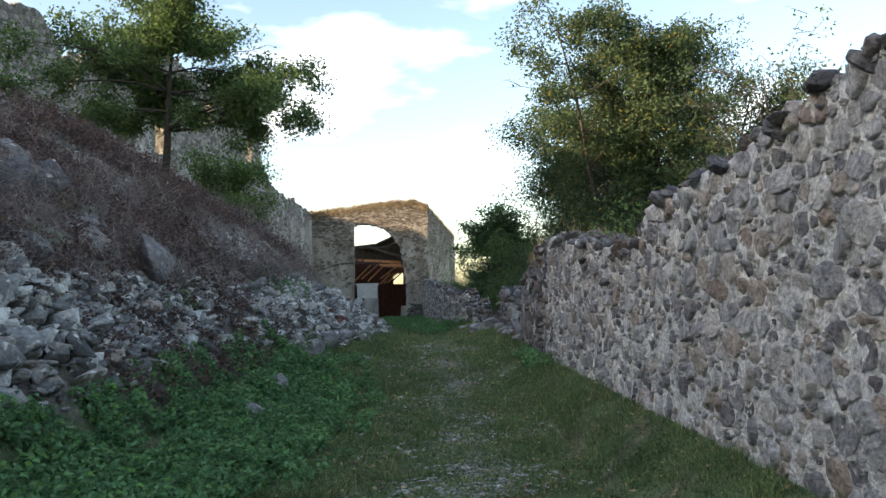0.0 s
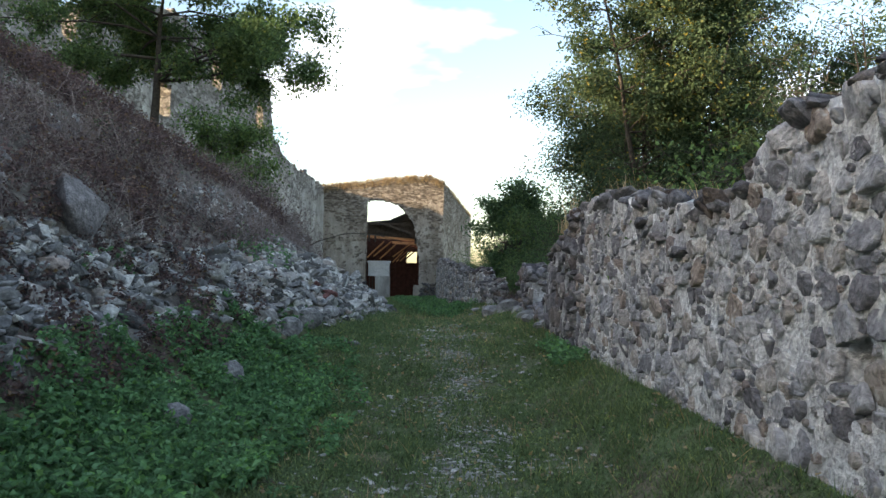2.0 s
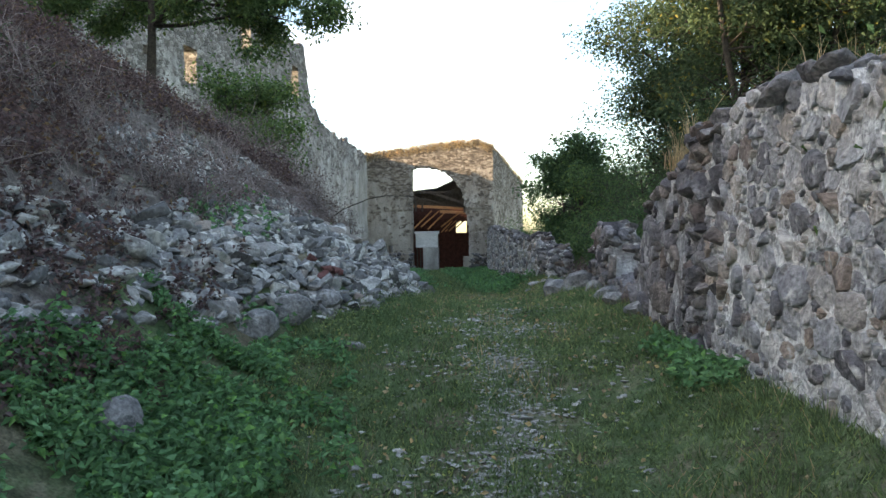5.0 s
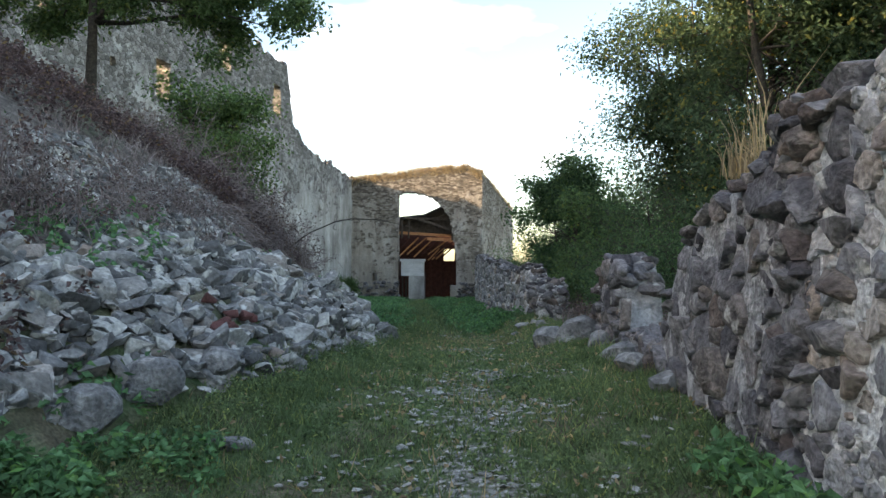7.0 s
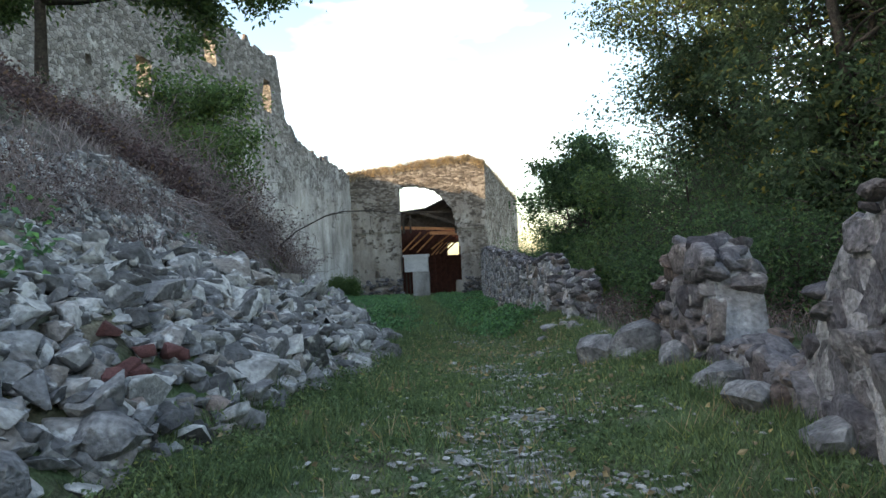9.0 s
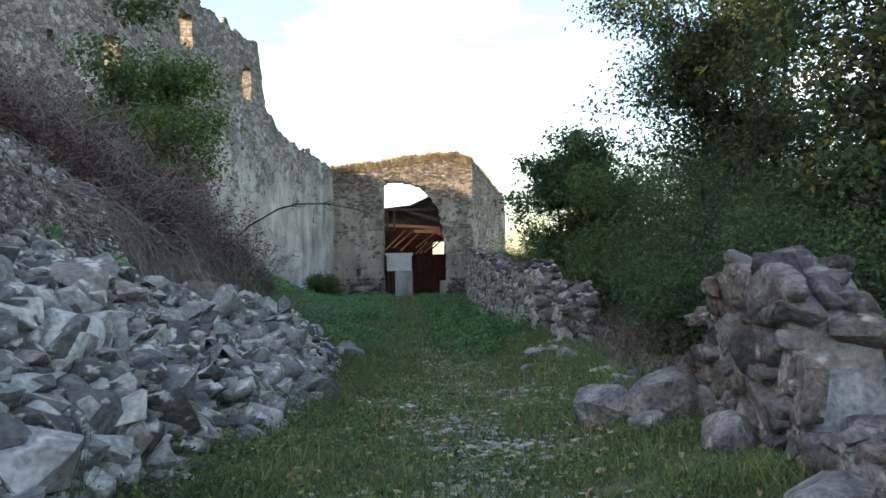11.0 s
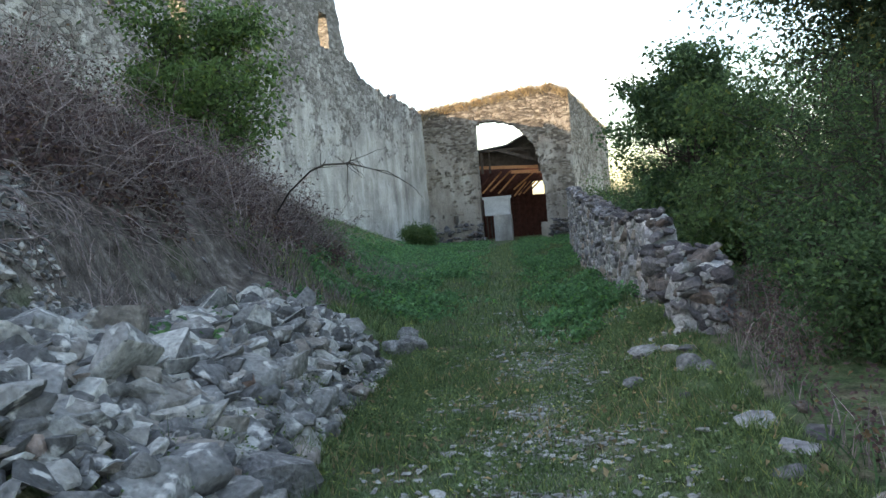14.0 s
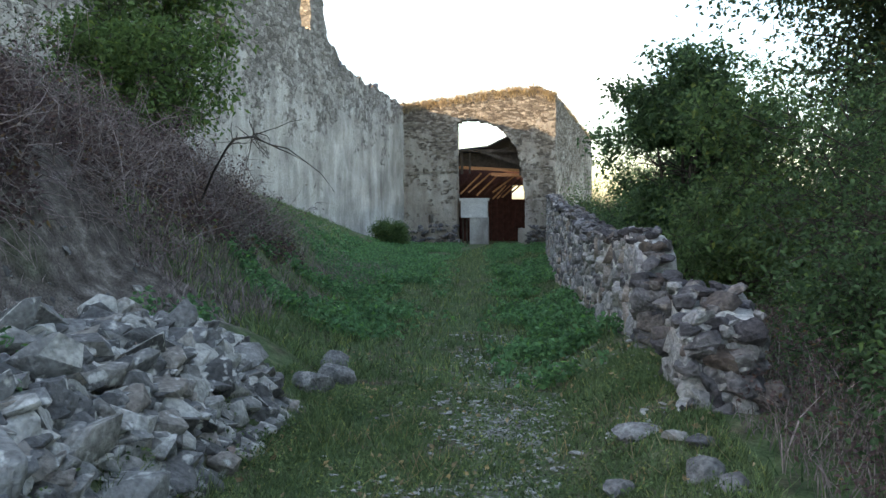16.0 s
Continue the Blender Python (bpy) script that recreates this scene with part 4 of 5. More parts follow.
# ---- leaves, blades and twigs ----
def leaf_mesh(name, at, length, width, mat, up=0.2, droop=0.0):
    """Folded leaves, two triangles each, at an array of places."""
    n = len(at)
    az = rng.uniform(0, 2 * np.pi, n)
    el = rng.normal(up, 0.5, n)
    d = np.stack([np.cos(az) * np.cos(el), np.sin(az) * np.cos(el), np.sin(el)], 1)
    s = np.cross(d, rng.normal(size=(n, 3)))
    s /= np.linalg.norm(s, axis=1)[:, None] + 1e-9
    nrm = np.cross(d, s)
    L = (length * rng.uniform(0.65, 1.3, n))[:, None]
    W = (width * rng.uniform(0.7, 1.2, n))[:, None]
    mid = at + d * L * 0.45 + nrm * W * 0.25
    v = np.stack([at, mid + s * W * 0.5, at + d * L - np.array([0, 0, 1]) * L * droop, mid - s * W * 0.5], 1).reshape(-1, 3)
    k = np.arange(n)[:, None] * 4
    f = np.concatenate([k + [0, 1, 2], k + [0, 2, 3]], 1).reshape(-1, 3)
    return np_mesh(name, v, f, mat)


def blade_mesh(name, at, height_, width, mat, lean=0.35):
    n = len(at)
    az = rng.uniform(0, 2 * np.pi, n)
    side = np.stack([np.cos(az), np.sin(az), np.zeros(n)], 1)
    fall = rng.normal(0, lean, (n, 2))
    h = height_ * rng.uniform(0.5, 1.5, n) * np.array([max(0.35, 0.85 + 1.0 * nz(a, b, 8, 3.7)) for a, b in at[:, :2]])
    w = width * rng.uniform(0.6, 1.4, n)
    tip = at + np.stack([fall[:, 0] * h, fall[:, 1] * h, h], 1)
    mid = at + np.stack([fall[:, 0] * h * 0.3, fall[:, 1] * h * 0.3, h * 0.6], 1)
    v = np.stack([at - side * w[:, None] / 2, at + side * w[:, None] / 2, mid + side * w[:, None] * 0.4, tip, mid - side * w[:, None] * 0.4], 1).reshape(-1, 3)
    k = np.arange(n)[:, None] * 5
    if height_ < 0.15:
        v = v.reshape(-1, 5, 3)[:, [0, 1, 3]].reshape(-1, 3)
        f = np.arange(len(v)).reshape(-1, 3)
    else:
        f = np.concatenate([k + [0, 1, 2], k + [0, 2, 4], k + [4, 2, 3]], 1).reshape(-1, 3)
    return np_mesh(name, v, f, mat)


def tubes(lines, sides=5):
    """Tapered tubes along polylines of (point, radius)."""
    vs, fs, base = [], [], 0
    ang = np.arange(sides) * 2 * np.pi / sides
    for line in lines:
        p = np.array([q[0] for q in line], float)
        r = np.array([q[1] for q in line], float)
        t = np.gradient(p, axis=0)
        t /= np.linalg.norm(t, axis=1)[:, None] + 1e-9
        ref = np.array([0.31, 0.95, 0.05]) if abs(t[0][2]) > 0.6 else np.array([0.0, 0.0, 1.0])
        u = np.cross(t, ref)
        u /= np.linalg.norm(u, axis=1)[:, None] + 1e-9
        w = np.cross(t, u)
        ring = p[:, None, :] + r[:, None, None] * (np.cos(ang)[None, :, None] * u[:, None, :] + np.sin(ang)[None, :, None] * w[:, None, :])
        vs.append(ring.reshape(-1, 3))
        for i in range(len(p) - 1):
            a, b = base + i * sides, base + (i + 1) * sides
            fs += [(a + k, a + (k + 1) % sides, b + (k + 1) % sides, b + k) for k in range(sides)]
        base += len(p) * sides
    return np.concatenate(vs), np.array(fs)


def branch(start, way, length, radius, r, wander=0.25, n=6, sag=0.0, end=0.25):
    p, d = np.array(start, float), np.array(way, float)
    d /= np.linalg.norm(d)
    line = [(p.copy(), radius)]
    for i in range(1, n + 1):
        d = d + r.normal(size=3) * wander / n * 2 + np.array([0, 0, -sag / n])
        d /= np.linalg.norm(d)
        p = p + d * length / n
        line.append((p.copy(), radius * (1 - (1 - end) * i / n)))
    return line


def tree(label, at, stems, tall, radius, crown, leaves, leaf, mat, seed, low=0.25, spread=0.3, squash=1.0, lean=(0, 0), kind_name="tree", category="tree", clump=0.32, gap=-0.12, group=""):
    """A tree: stems, limbs and twigs, and a crown of single leaves in clumps round the twig ends."""
    r = np.random.default_rng(seed)
    x, y = at
    z = ground_z(x, y) - 0.2
    th = thing(kind_name, label, category, (x, y, z), group)
    lines, tips, twigs = [], [], []
    for s in range(stems):
        a = r.uniform(0, 6.28)
        sp = spread if stems > 1 else 0.06
        way = (np.cos(a) * sp + lean[0], np.sin(a) * sp + lean[1], 1)
        h = tall * r.uniform(0.75, 0.95)
        stem = branch((np.cos(a) * 0.15 * (stems > 1), np.sin(a) * 0.15 * (stems > 1), 0), way, h, radius, r, 0.18, 9, end=0.15)
        lines.append(stem)
        for i in range(2, 10):
            p, rad = stem[i]
            if p[2] < low * tall:
                continue
            for _ in range(r.integers(3, 6)):
                b = r.uniform(0, 6.28)
                up = r.uniform(0.1, 0.9)
                f = np.sqrt(max(0.05, 1 - ((p[2] / tall - 0.58) / 0.55) ** 2))
                ln = crown * f * r.uniform(0.55, 1.05)
                limb = branch(p, (np.cos(b), np.sin(b), up * squash), ln, rad * 0.5, r, 0.4, 5, 0.35)
                lines.append(limb)
                for j in range(2, 6):
                    q, qr = limb[j]
                    for _ in range(3):
                        tw = branch(q, r.normal(size=3) * (1, 1, 0.6) + (np.cos(b) * 0.6, np.sin(b) * 0.6, 0.2), ln * r.uniform(0.16, 0.36), max(qr * 0.5, 0.008), r, 0.5, 3, 0.3)
                        twigs.append([tw[0], tw[2]])
                        tips += [tw[1][0], tw[2][0], tw[3][0]]
    v, f = tubes(lines, 4)
    twigs = twigs[::2]
    v2, f2 = tubes(twigs, 3)
    v, f = np.concatenate([v, v2]), np.concatenate([f, f2 + len(v)])
    part("trunk", np_mesh("trunk", v, f, m_bark, True), None, th)
    tips = np.array(tips)
    keep = np.array([noise.noise(Vector((t[0] + seed * 3.1, t[1], t[2])) * 0.8) > gap for t in tips])
    tips = tips[keep]
    c = tips[r.integers(len(tips), size=leaves)]
    pts = c + r.normal(size=(leaves, 3)) * clump * (1, 1, 0.7)
    part("crown", leaf_mesh("crown", pts, leaf, leaf * 0.62, mat, -0.1, 0.25), None, th)
    return th


# ---- the trees ----
tree("ash tree with feathery green crown on the steep bank", (-9.7, 27.0), 1, 7.2, 0.22, 5.0, 54000, 0.14, m_leaf, 14, low=0.3, squash=0.42, clump=0.26, lean=(0.09, 0), gap=0.03)
tree("low young tree with fresh green leaves on the bank", (-9.3, 34.6), 5, 3.3, 0.04, 1.2, 6500, 0.16, m_leaf_b, 17, low=0.02, clump=0.3)
tree("young green tree among dry brush on the bank", (-10.4, 35.6), 5, 4.6, 0.06, 1.4, 11000, 0.16, m_leaf_b, 12, low=0.02, spread=0.22, clump=0.3)
GROUP = "trees behind the ruined wall"
tree("tall many-stemmed tree with yellowing leaves behind the wall", (5.0, 21.8), 6, 10.5, 0.11, 2.05, 80000, 0.105, m_leaf_y, 31, low=0.12, spread=0.13, clump=0.18, group=GROUP)
tree("dark green bushy maple at the end of the wall", (2.75, 37.5), 5, 6.0, 0.08, 1.5, 30000, 0.14, m_leaf_d, 22, low=0.08, spread=0.12, clump=0.2, group=GROUP)
tree("tall tree with yellow-green crown beyond the wall", (6.8, 33.0), 5, 11.5, 0.14, 2.4, 60000, 0.12, m_leaf_y, 23, low=0.10, spread=0.10, group=GROUP)
tree("dense green tree in the thicket behind the wall", (8.4, 25.5), 5, 10.0, 0.12, 2.6, 70000, 0.095, m_leaf_y, 24, low=0.06, spread=0.14, clump=0.22, group=GROUP)
tree("slender many-stemmed tree with thin foliage behind the wall", (7.0, 15.8), 6, 6.6, 0.05, 1.7, 7000, 0.08, m_leaf_y, 25, low=0.15, clump=0.13, group=GROUP)
tree("yellow-green shoots rising behind the wall", (3.05, 10.2), 4, 2.75, 0.02, 0.45, 900, 0.07, m_leaf_b, 26, low=0.4, spread=0.12, group=GROUP)
for i, (x, y, s) in enumerate(((3.6, 26.3, 3.2), (4.2, 30.5, 3.6), (5.2, 19.0, 2.8), (9.5, 20.0, 6.0), (3.2, 33.5, 2.6), (10.0, 29.0, 7.0), (1.9, 44, 2.6), (3.8, 17.2, 1.6), (5.5, 41, 5.0), (9, 44, 8.0), (2.8, 58, 5.0), (1.6, 70, 3.5), (7, 62, 8.0), (-11.6, 67, 1.7), (3.3, 20.6, 1.7), (4.1, 22.6, 2.2), (2.9, 24.2, 1.5), (2.6, 22.2, 1.0))):
    tree("dark leafy bush in the thicket behind the wall", (x, y), 5, s, 0.04, s * 0.5, 14000, 0.05 if y < 28 else 0.11, m_leaf_d if i > 13 else (m_leaf_d, m_leaf, m_leaf_y)[i % 3], 40 + i, low=0.05, spread=0.45, kind_name="bush", category="bush", group="thicket bushes", clump=0.2)


# ---- dry brush on the bank ----
def brush(seed, tall, stems, leaves, mat):
    r = np.random.default_rng(seed)
    lines, tips = [], []
    for _ in range(stems):
        a = r.uniform(0, 6.28)
        s = branch((r.normal() * 0.25, r.normal() * 0.25, -0.1), (np.cos(a) * 0.6, np.sin(a) * 0.6, 1), tall * r.uniform(0.5, 1.1), 0.011, r, 0.5, 4, 0.4)
        lines.append(s)
        for j in (2, 3, 4):
            for _ in range(2):
                t = branch(s[j][0], r.normal(size=3) + (0, 0, 0.5), tall * r.uniform(0.15, 0.35), 0.006, r, 0.5, 2, 0.2)
                lines.append([t[0], t[2]])
                tips += [t[1][0], t[2][0]]
    v, f = tubes(lines, 3)
    tips = np.array(tips)
    p = tips[r.integers(len(tips), size=leaves)] + r.normal(size=(leaves, 3)) * 0.07
    return np_mesh("stems", v, f, m_twig, True), leaf_mesh("leaves", p, 0.06, 0.03, mat)


KINDS = [brush(500 + i, (1.1, 1.4, 0.9, 1.2)[i], (20, 22, 18, 20)[i], (260, 160, 300, 420)[i], (m_dryleaf, m_dryleaf, m_dryleaf, m_leaf_y)[i]) for i in range(4)]
BRUSH_LABEL = ["tangled dry purple-brown brush on the bank", "tall bare brown twigs on the bank", "low withered brush on the bank", "half-green weedy shrub on the bank"]
for i in range(312):
    y = rng.uniform(4, 42) if i < 80 else (rng.uniform(21.5, 33) if i < 175 else (rng.uniform(5, 15.8) if i < 298 else rng.uniform(16, 20)))
    d = rng.uniform(1.7, 9.5) if i < 80 else (rng.uniform(1.5, 5.5) if i < 175 else (rng.uniform(1.8, 5.2) if i < 298 else rng.uniform(1.7, 2.6)))
    x = float(interp(y, FOOT_X)) - d
    if (15.6 < y < 21.2 and d < 3.0 and i < 298) or (20.2 < y < 25 and d < 2.45):
        continue
    k = int(rng.integers(4)) if d > 3.5 else int(rng.integers(3))
    th = thing("shrub", BRUSH_LABEL[k], "shrub", (0, 0, 0), "brush on the bank")
    th.matrix_basis = Matrix.LocRotScale((x, y, ground_z(x, y)), Euler((0, 0.25, rng.uniform(0, 6.3))), Vector((1, 1, 1)) * rng.uniform(0.8, 1.7) * (0.55 if d > 5.5 else 1) * (0.6 if i >= 298 else 1) * float(interp(y, [(4, 0.42), (14, 0.44), (18, 0.6), (24, 0.62), (30, 0.7)])))
    for nm, me in zip(("brushwood", "foliage"), KINDS[k]):
        part(nm, me, None, th)


# ---- weeds and grass ----
def on_ground(xy):
    z = np.array([ground_z(a, b) for a, b in xy])
    return np.column_stack([xy, z])


def weeds(label, name, n, area, tall, leaf, mat, per=14):
    """Nettles: plants with leaves in tiers."""
    xy = area(n)
    base = on_ground(xy)
    at = np.repeat(base, per, 0)
    k = np.tile(np.arange(per), len(base)) / per
    h = np.repeat(tall * rng.uniform(0.5, 1.4, len(base)), per)
    at[:, 2] += h * (0.25 + 0.75 * k)
    at[:, :2] += rng.normal(size=(len(at), 2)) * 0.03
    ob = new(name, leaf_mesh(name, at, leaf, leaf * 0.6, mat, 0.05, 0.2))
    tagged(ob, label, "weeds", kind="stuff")


def strip(x0, x1, y0, y1, thr=-0.2, sc=0.9, loose=0.0):
    def draw(n):
        y = rng.uniform(y0, y1, n)
        a, b = interp(y, x0), interp(y, x1)
        xy = np.column_stack([a + (b - a) * rng.uniform(0, 1, n) + rng.normal(size=n) * loose, y])
        return xy[[nz(p[0], p[1], 6, sc) > thr for p in xy]]
    return draw


weeds("bed of lush dark green nettles below the stones", "nettles", 4000, strip([(4.2, -3.3), (12.6, -3.1)], [(4.2, -2.2), (6, -1.6), (8, -1.3), (11, -1.3), (12.6, -1.8)], 2.4, 12.8, -0.24, 1.5), 0.18, 0.07, m_nettle)
weeds("thin fringe of nettles running out into the grass", "nettles", 900, strip([(4.2, -2.6), (13.5, -2.2)], [(4.2, -1.6), (8, -0.9), (11, -0.9), (13.5, -1.4)], 4.2, 13.5, 0.05, 1.7), 0.12, 0.07, m_nettle, 10)
weeds("low green nettles at the foot of the wall", "nettles", 150, strip([(9, 1.45), (14, 1.15)], [(9, 1.75), (14, 1.4)], 9.5, 13.2, 0.12), 0.14, 0.08, m_nettle)
weeds("rank green weeds on both sides of the upper path", "weeds", 5600, strip([(26, -0.35), (45, -2.6), (74, -6)], [(26, 0.6), (30, 0.25), (45, -0.6), (74, -2.4)], 26, 74, 0.0, 0.9, 0.22), 0.22, 0.10, m_nettle, 10)
weeds("rank green weeds on the slope before the castle", "weeds", 9500, strip([(31, -5.5), (45, -10), (74, -12.3)], [(31, -2.9), (45, -4.6), (74, -8.4)], 29, 74, -0.15, 0.6, 0.4), 0.22, 0.12, m_nettle, 8)
weeds("withered purple-brown undergrowth on the near bank", "undergrowth", 3600, strip([(4, -9), (16, -8)], [(4, -4.4), (12, -4.2), (16, -4.3)], 4, 16.2, -0.2, 0.9), 0.40, 0.07, m_dryleaf, 10)
weeds("withered purple-brown undergrowth on the far bank", "undergrowth", 5200, strip([(21, -8), (36, -12)], [(21, -4.2), (25, -4.3), (36, -6.2)], 21, 36, -0.3, 0.9), 0.45, 0.075, m_dryleaf, 10)
weeds("withered undergrowth beside the wall stump", "undergrowth", 1300, strip([(18.8, 1.3), (28, 1.2)], [(18.8, 4.0), (28, 4.0)], 18.8, 28, -0.4, 0.9), 0.38, 0.035, m_dryleaf, 12)
weeds("withered herbs growing through the loose stones", "undergrowth", 900, strip([(7.4, -4.6), (13.5, -4.4)], [(7.4, -2.9), (13.5, -2.6)], 7.4, 14.2, -0.1, 1.4), 0.26, 0.06, m_dryleaf, 12)
weeds("withered brown undergrowth above the scree", "undergrowth", 1500, strip([(15, -9), (22, -9)], [(15, -5.0), (22, -5.2)], 15, 22, -0.3, 0.9), 0.40, 0.07, m_dryleaf, 10)
weeds("sparse weeds among the fallen stones", "weeds", 650, strip([(8, -4.0), (25, -3.6)], [(8, -2.5), (14, -2.0), (25, -2.4)], 8, 25, 0.2), 0.22, 0.07, m_nettle, 12)


weeds("low herbs and clover in the grass of the lane", "herbs", 16000, strip([(3, -2.2), (13, -1.9), (17, -1.4), (25, -2.3)], [(3, 2.1), (12, 1.6), (18.5, 1.2), (25, 0.8)], 3, 26, 0.0, 1.5), 0.05, 0.032, m_grass, 4)
weeds("rough weeds on the edge of the lane below the stones", "weeds", 900, strip([(12.5, -2.0), (17, -1.55), (26, -2.6)], [(12.5, -1.3), (17, -1.15), (26, -1.7)], 12.5, 27, -0.1, 1.5), 0.11, 0.028, m_grass, 14)


def turf(name, label, n, area, tall, width, mat, lean=0.45, trodden=False):
    xy = area(n)
    if trodden:
        c = interp(xy[:, 1], [(0, 0.25), (8, 0.15), (14, 0.05), (20, -0.1), (24, -0.35), (30, -0.9)])
        worn_off = np.exp(-((xy[:, 0] - c) / 0.75) ** 2) * np.array([0.42 + 1.1 * (nz(p[0], p[1], 9, 1.1) + 0.5 * nz(p[0], p[1], 1, 3.3)) for p in xy])
        xy = xy[rng.uniform(0, 1, len(xy)) > worn_off]
    ob = new(name, blade_mesh(name, on_ground(xy), tall, width, mat, lean))
    tagged(ob, label, "grass", kind="stuff")


LEFT = [(0, -2.3), (13.6, -2.1), (17, -1.5), (21, -1.8), (25, -2.5), (30, -3.4), (40, -6)]
RIGHT = [(0, 2.3), (12, 1.7), (18.5, 1.3), (24, 1.1), (30, 0.3), (40, -0.3)]
turf("grass", "short trodden green grass of the lane", 280000, strip(LEFT, RIGHT, 2.5, 26, -0.9, 1.3), 0.042, 0.010, m_grass, 0.5, True)
turf("grass", "short green grass of the upper lane", 40000, strip(LEFT, RIGHT, 26, 75, -0.6), 0.12, 0.02, m_grass)
turf("bank_grass", "rough green and dry grass on the far bank", 30000, strip([(26, -5), (30, -9), (45, -15), (60, -16)], [(26, -2.6), (30, -3.0), (45, -6.5), (60, -9)], 26, 60, -0.5), 0.16, 0.016, m_grass, 0.6)
turf("bank_grass", "withered brown grass on the far bank", 16000, strip([(25, -7), (45, -16)], [(25, -3.4), (45, -6)], 25, 45, -0.1), 0.30, 0.012, m_twig, 0.7)
turf("bank_grass", "withered grass and roots on the near bank", 22000, strip([(3, -9), (26, -8)], [(3, -3.9), (14, -3.6), (17, -3.0), (26, -3.6)], 3, 26, -0.05, 0.8), 0.22, 0.010, m_twig, 0.9)
turf("tall_grass", "long tufts of grass along the foot of the wall", 16000, strip([(3, 1.5), (18.5, 0.75), (26, 0.5)], [(3, 2.15), (12, 1.66), (18.5, 1.25), (26, 0.95)], 3, 26, -0.1, 2.0), 0.10, 0.008, m_grass, 0.5)
turf("dry_grass", "dry straw-coloured grass in tufts", 9000, strip([(3, -1.6), (13, -1.6), (17, -1.4), (26, -2.2)], [(3, 2.1), (12, 1.6), (18.5, 1.2), (26, 0.9)], 3, 26, 0.12, 1.6), 0.12, 0.007, m_straw, 0.6)
turf("tall_grass", "rough tufts of grass along the foot of the stones", 14000, strip([(12.5, -2.2), (17, -1.65), (21, -1.95), (27, -2.8)], [(12.5, -1.2), (17, -1.05), (21, -1.2), (27, -1.9)], 12.5, 27, -0.05, 2.2), 0.12, 0.008, m_grass, 0.55)
turf("tall_grass", "withered stalks among the trees behind the wall", 11000, strip([(18.5, 1.35), (30, 0.95)], [(18.5, 5), (30, 4)], 18.5, 30, -0.2), 0.24, 0.007, m_twig, 0.6)
turf("tall_grass", "long dark grass among the trees behind the wall", 18000, strip([(18.5, 1.3), (45, 0.5)], [(18.5, 7), (45, 6)], 18.5, 45, -0.4), 0.16, 0.010, m_leaf_d, 0.7)
n = 5000
u = rng.uniform(-13, -1.4, n)
low = rng.uniform(0, 1, n) ** 3 * 0.7
crest = np.column_stack([u, np.where(low > 0.15, 75.93, 76 + rng.uniform(-0.05, 1.0, n)), interp(u, GATE_TOP) + 0.05 - low + 0.15 * np.array([nz(q, 5, 0, 1.3) for q in u])])
tagged(new("dry_grass", blade_mesh("dry_grass", crest, 0.28, 0.022, m_straw, 0.6)), "dry golden grass on the crest of the gate", "grass", kind="stuff")
v = rng.uniform(0, 14, 7000)
crest = np.column_stack([-1.45 + 2.9 * v / 14 - rng.uniform(0, 0.9, 7000), 76 + v, 9.9 - 0.16 * v])
tagged(new("dry_grass", blade_mesh("dry_grass", crest, 0.38, 0.03, m_straw, 0.5)), "dry golden grass on the crest of the gate", "grass", kind="stuff")

# grass and weeds on the wall's crest
y = rng.uniform(-2, 15.4, 2600)
y = y[[nz(b, 3, 1, 0.9) > -0.1 for b in y]]
crest = np.column_stack([interp(y, WALL_X) + rng.uniform(0.15, 0.75, len(y)), y, interp(y, TOP_1) - 0.06])
tagged(new("crest_grass", blade_mesh("crest_grass", crest, 0.20, 0.006, m_straw, 0.5)), "dry grass growing on the crest of the wall", "grass", kind="stuff")
tuft = np.column_stack([1.68 + rng.normal(size=160) * 0.06, 13.85 + rng.normal(size=160) * 0.10, np.full(160, 2.0)])
tagged(new("grass_tuft", blade_mesh("grass_tuft", tuft, 0.55, 0.008, m_straw, 0.25)), "tall pale tuft of dry grass on the wall", "grass")

# fallen leaves on the lane
y = rng.uniform(3, 28, 1500)
x = interp(y, LEFT) + (interp(y, RIGHT) - interp(y, LEFT)) * rng.uniform(0, 1, 1500)
pts = on_ground(np.column_stack([x, y])) + (0, 0, 0.035)
tagged(new("fallen_leaves", leaf_mesh("fallen_leaves", pts, 0.05, 0.035, m_straw, 0.0)), "pale fallen leaves scattered over the grass", "leaves", kind="stuff")

# a dead branch that arches out of the bank
r = np.random.default_rng(77)
arch = [(np.array(p), w) for p, w in (((-5.6, 29.6, 2.0), 0.018), ((-4.6, 28.0, 2.36), 0.016), ((-3.5, 26.1, 2.53), 0.014), ((-2.9, 25.0, 2.52), 0.012), ((-2.2, 23.8, 2.42), 0.009), ((-1.6, 22.7, 2.26), 0.004))]
lines = [arch]
for k in (2, 3, 4):
    for _ in range(7):
        f = r.uniform(0, 1)
        p = arch[k][0] * (1 - f) + arch[k + 1][0] * f
        lines.append(branch(p, (r.normal() * 0.5 + 0.5, -1, r.normal() * 0.35), r.uniform(0.3, 0.7), 0.005, r, 0.3, 4, 0.25))
v, f = tubes(lines, 5)
tagged(new("dead_branch", np_mesh("dead_branch", v, f, m_bark, True)), "dead bare branch arching out from the bank", "branch")

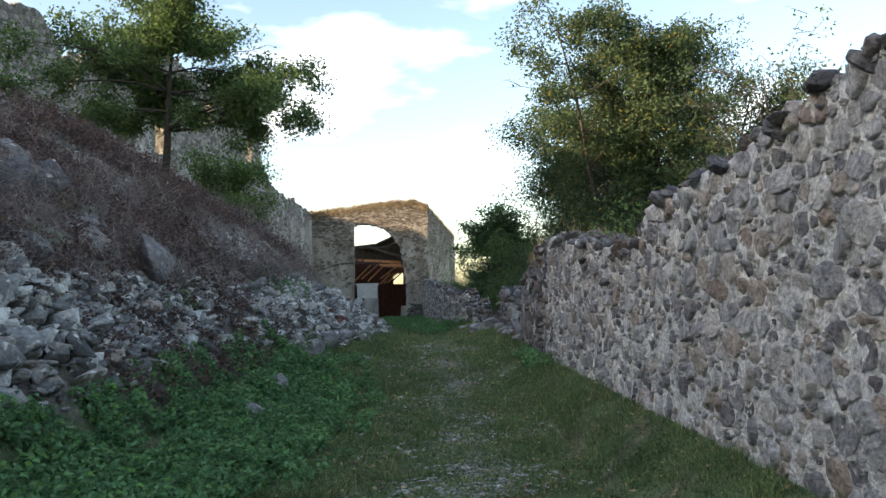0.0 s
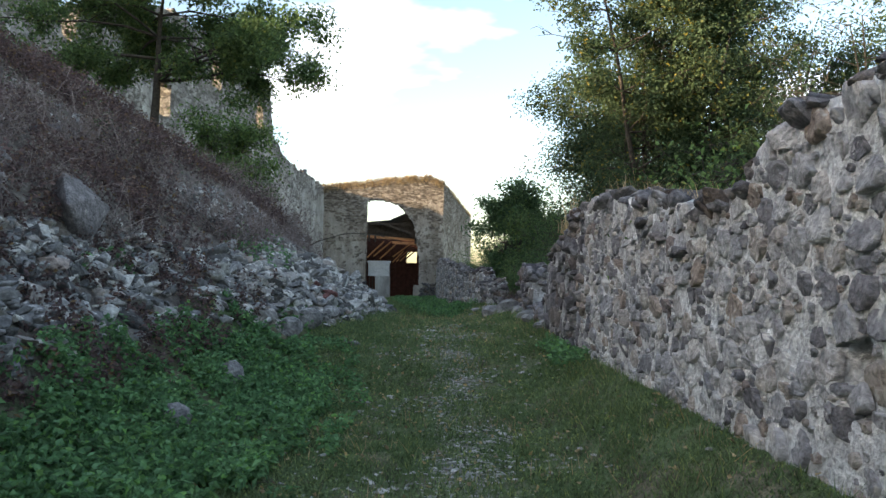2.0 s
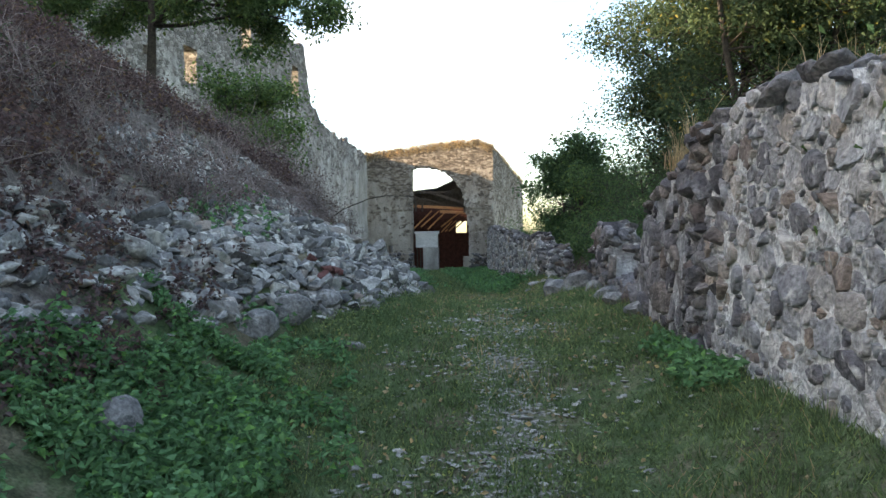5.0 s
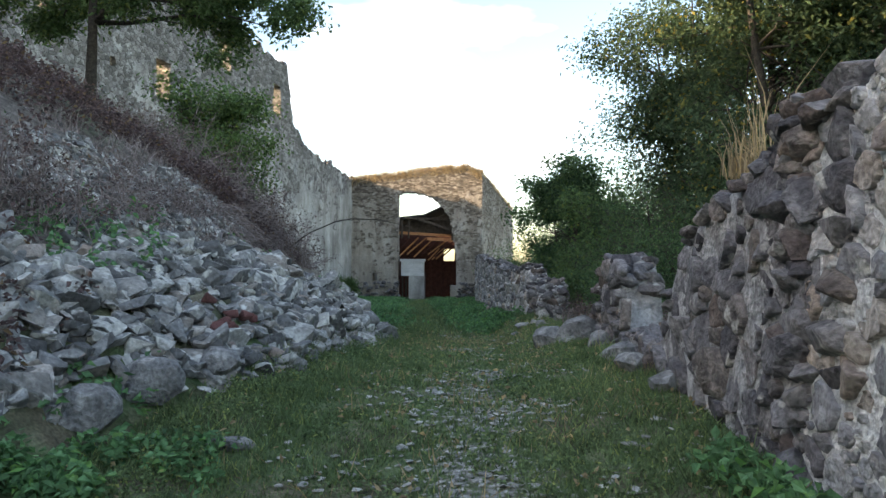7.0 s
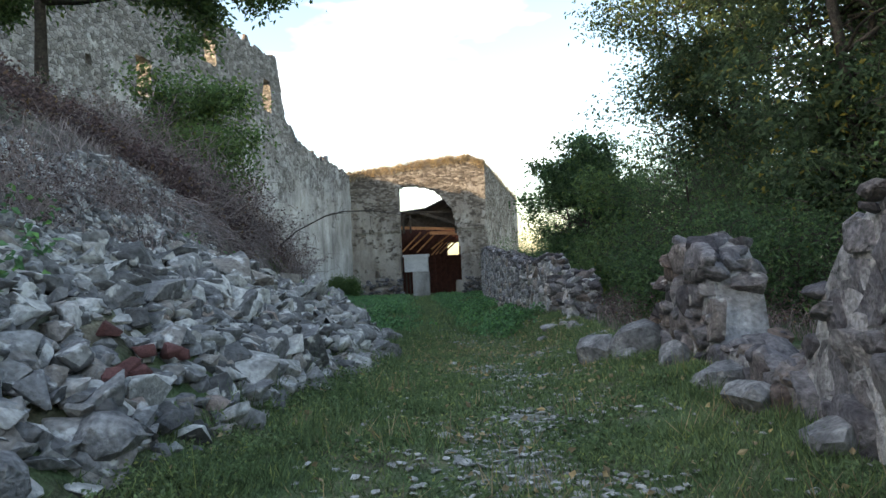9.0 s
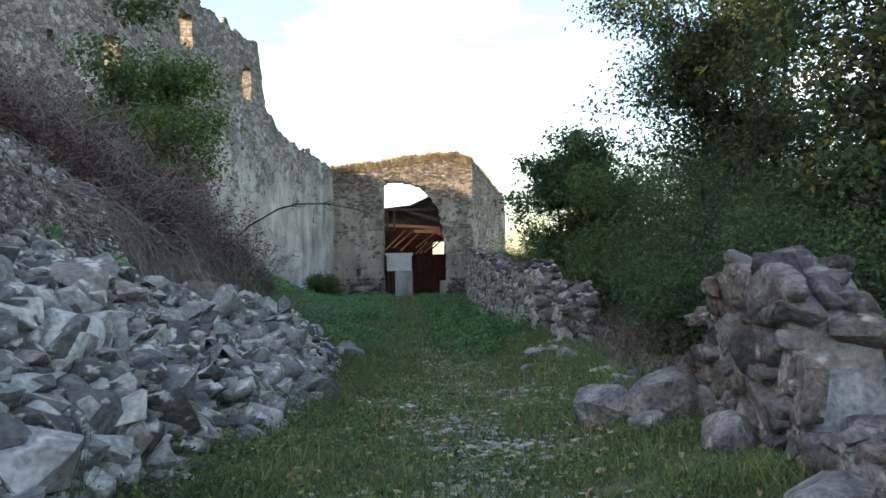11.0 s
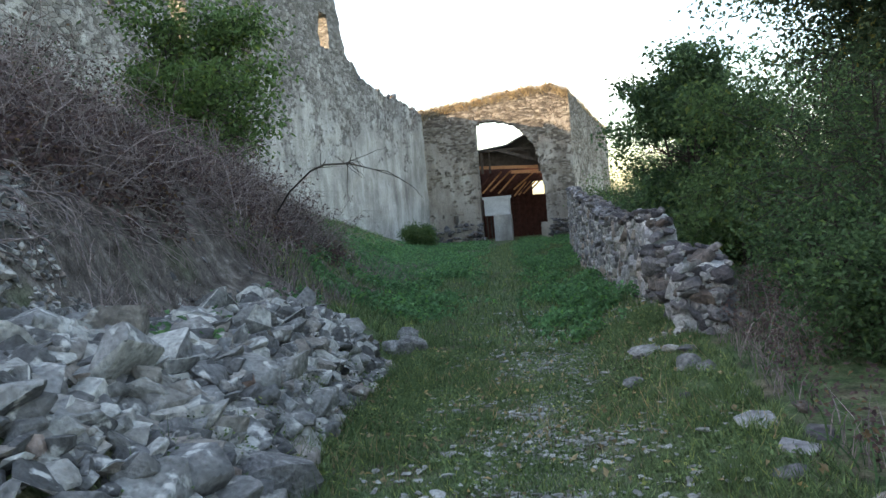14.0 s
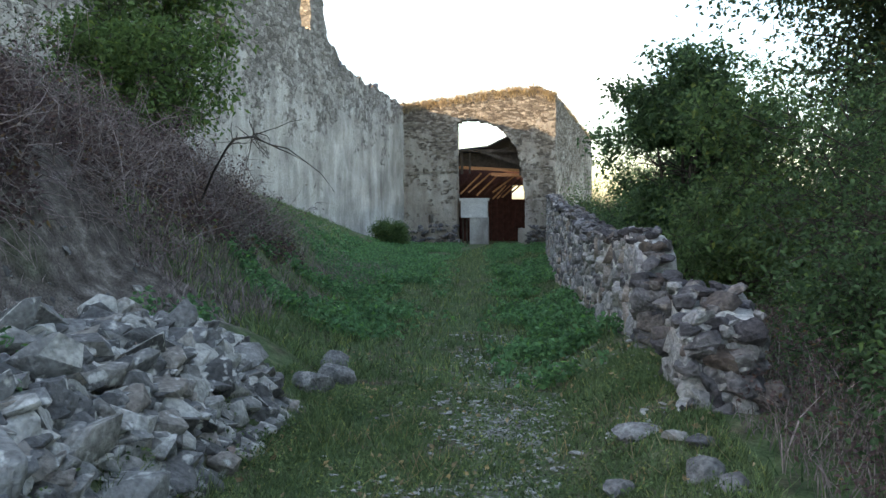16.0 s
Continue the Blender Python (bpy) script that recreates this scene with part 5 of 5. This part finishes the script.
# rubble plinth along the foot of the gate
for i in range(150):
    s = rng.uniform(0.16, 0.42)
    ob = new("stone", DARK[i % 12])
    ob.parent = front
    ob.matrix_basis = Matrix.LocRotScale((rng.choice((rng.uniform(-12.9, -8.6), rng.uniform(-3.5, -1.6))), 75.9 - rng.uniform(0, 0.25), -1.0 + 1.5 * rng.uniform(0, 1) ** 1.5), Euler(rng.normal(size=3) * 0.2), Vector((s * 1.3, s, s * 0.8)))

# dark rocks that stand out of the bank
for i in range(22):
    y, d = rng.uniform(5.5, 13.5), rng.uniform(1.9, 4.6)
    x = float(interp(y, FOOT_X)) - d
    s = rng.uniform(0.4, 0.95)
    ob = new("rock", DARK[i % 12])
    ob.matrix_basis = Matrix.LocRotScale((x, y, ground_z(x, y) + 0.08), Euler(rng.normal(size=3) * 0.5), Vector((s, s * 1.2, s * 0.8)))
    tagged(ob, "dark rock half buried in the bank", "rock", group="rocks in the bank")

# loose stones along the broken crest of the castle wall
for i in range(190):
    u, s = rng.uniform(38, 77), rng.uniform(0.22, 0.5)
    ob = new("stone", DARK[i % 12])
    ob.parent = castle
    x, y, z = castle_place(u, castle_top(u) - 0.02, rng.uniform(0.05, 0.9))
    ob.matrix_basis = Matrix.LocRotScale((x, y, z), Euler(rng.normal(size=3) * 0.4), Vector((s, s * 1.4, s * 0.8)))

# stones bedded in the faces of the stump and the pillar
stump = bpy.data.objects["wall_stump"]
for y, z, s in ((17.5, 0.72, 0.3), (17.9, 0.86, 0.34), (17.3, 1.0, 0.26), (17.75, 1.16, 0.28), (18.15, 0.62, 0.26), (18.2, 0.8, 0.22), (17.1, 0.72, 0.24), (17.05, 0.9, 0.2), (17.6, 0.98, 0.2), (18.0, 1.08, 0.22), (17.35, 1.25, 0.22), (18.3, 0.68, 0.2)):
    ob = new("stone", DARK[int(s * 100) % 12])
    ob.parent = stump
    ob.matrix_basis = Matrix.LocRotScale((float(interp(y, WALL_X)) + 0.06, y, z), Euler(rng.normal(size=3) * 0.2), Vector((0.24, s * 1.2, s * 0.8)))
for i in range(64):
    s = rng.uniform(0.09, 0.21)
    ob = new("stone", CHIPS[i % 8])
    ob.parent = pillar
    y = 23.55 + rng.uniform(-0.05, 0.06)
    ob.matrix_basis = Matrix.LocRotScale((float(interp(y, WALL_X)) + rng.uniform(0.0, 0.5), y, float(interp(y, BASE_Z)) + rng.uniform(-0.05, 0.62)), Euler(rng.normal(size=3) * 0.3), Vector((s, s * 1.1, s * 0.75)))

# roots and dead stems that hang over the cut earth of the bank
r = np.random.default_rng(91)
lines = []
for _ in range(420):
    y = r.uniform(20.0, 26.0)
    x = float(interp(y, FOOT_X)) - r.uniform(2.15, 2.75)
    p = np.array([x, y, ground_z(x, y) + 0.03])
    lines.append(branch(p, (r.uniform(0.5, 1.2), r.normal() * 0.6, r.uniform(-0.6, 0.4)), r.uniform(0.25, 0.8), r.uniform(0.004, 0.010), r, 0.7, 5, r.uniform(0.6, 1.6), 0.3))
v, f = tubes(lines, 4)
tagged(new("roots", np_mesh("roots", v, f, m_twig, True)), "dry roots and dead stems hanging over bare earth", "roots", kind="stuff")

# the buried footing of the fallen wall between the stump and the pillar
for k in range(14):
    y = 19.4 + 0.30 * k + r.uniform(-0.08, 0.08)
    x = float(interp(y, WALL_X)) - 0.05 + r.normal() * 0.13
    w = r.uniform(0.10, 0.24)
    ob = new("footing_stone", (BLOCKS, DARK)[k % 2][k % 6])
    ob.matrix_basis = Matrix.LocRotScale((x, y, ground_z(x, y) + 0.005), Euler(r.normal(size=3) * 0.18), Vector((w, w * 1.2, w * 0.5)))
    tagged(ob, "grey stone of a buried wall footing among weeds", "stone", group="footing stones")
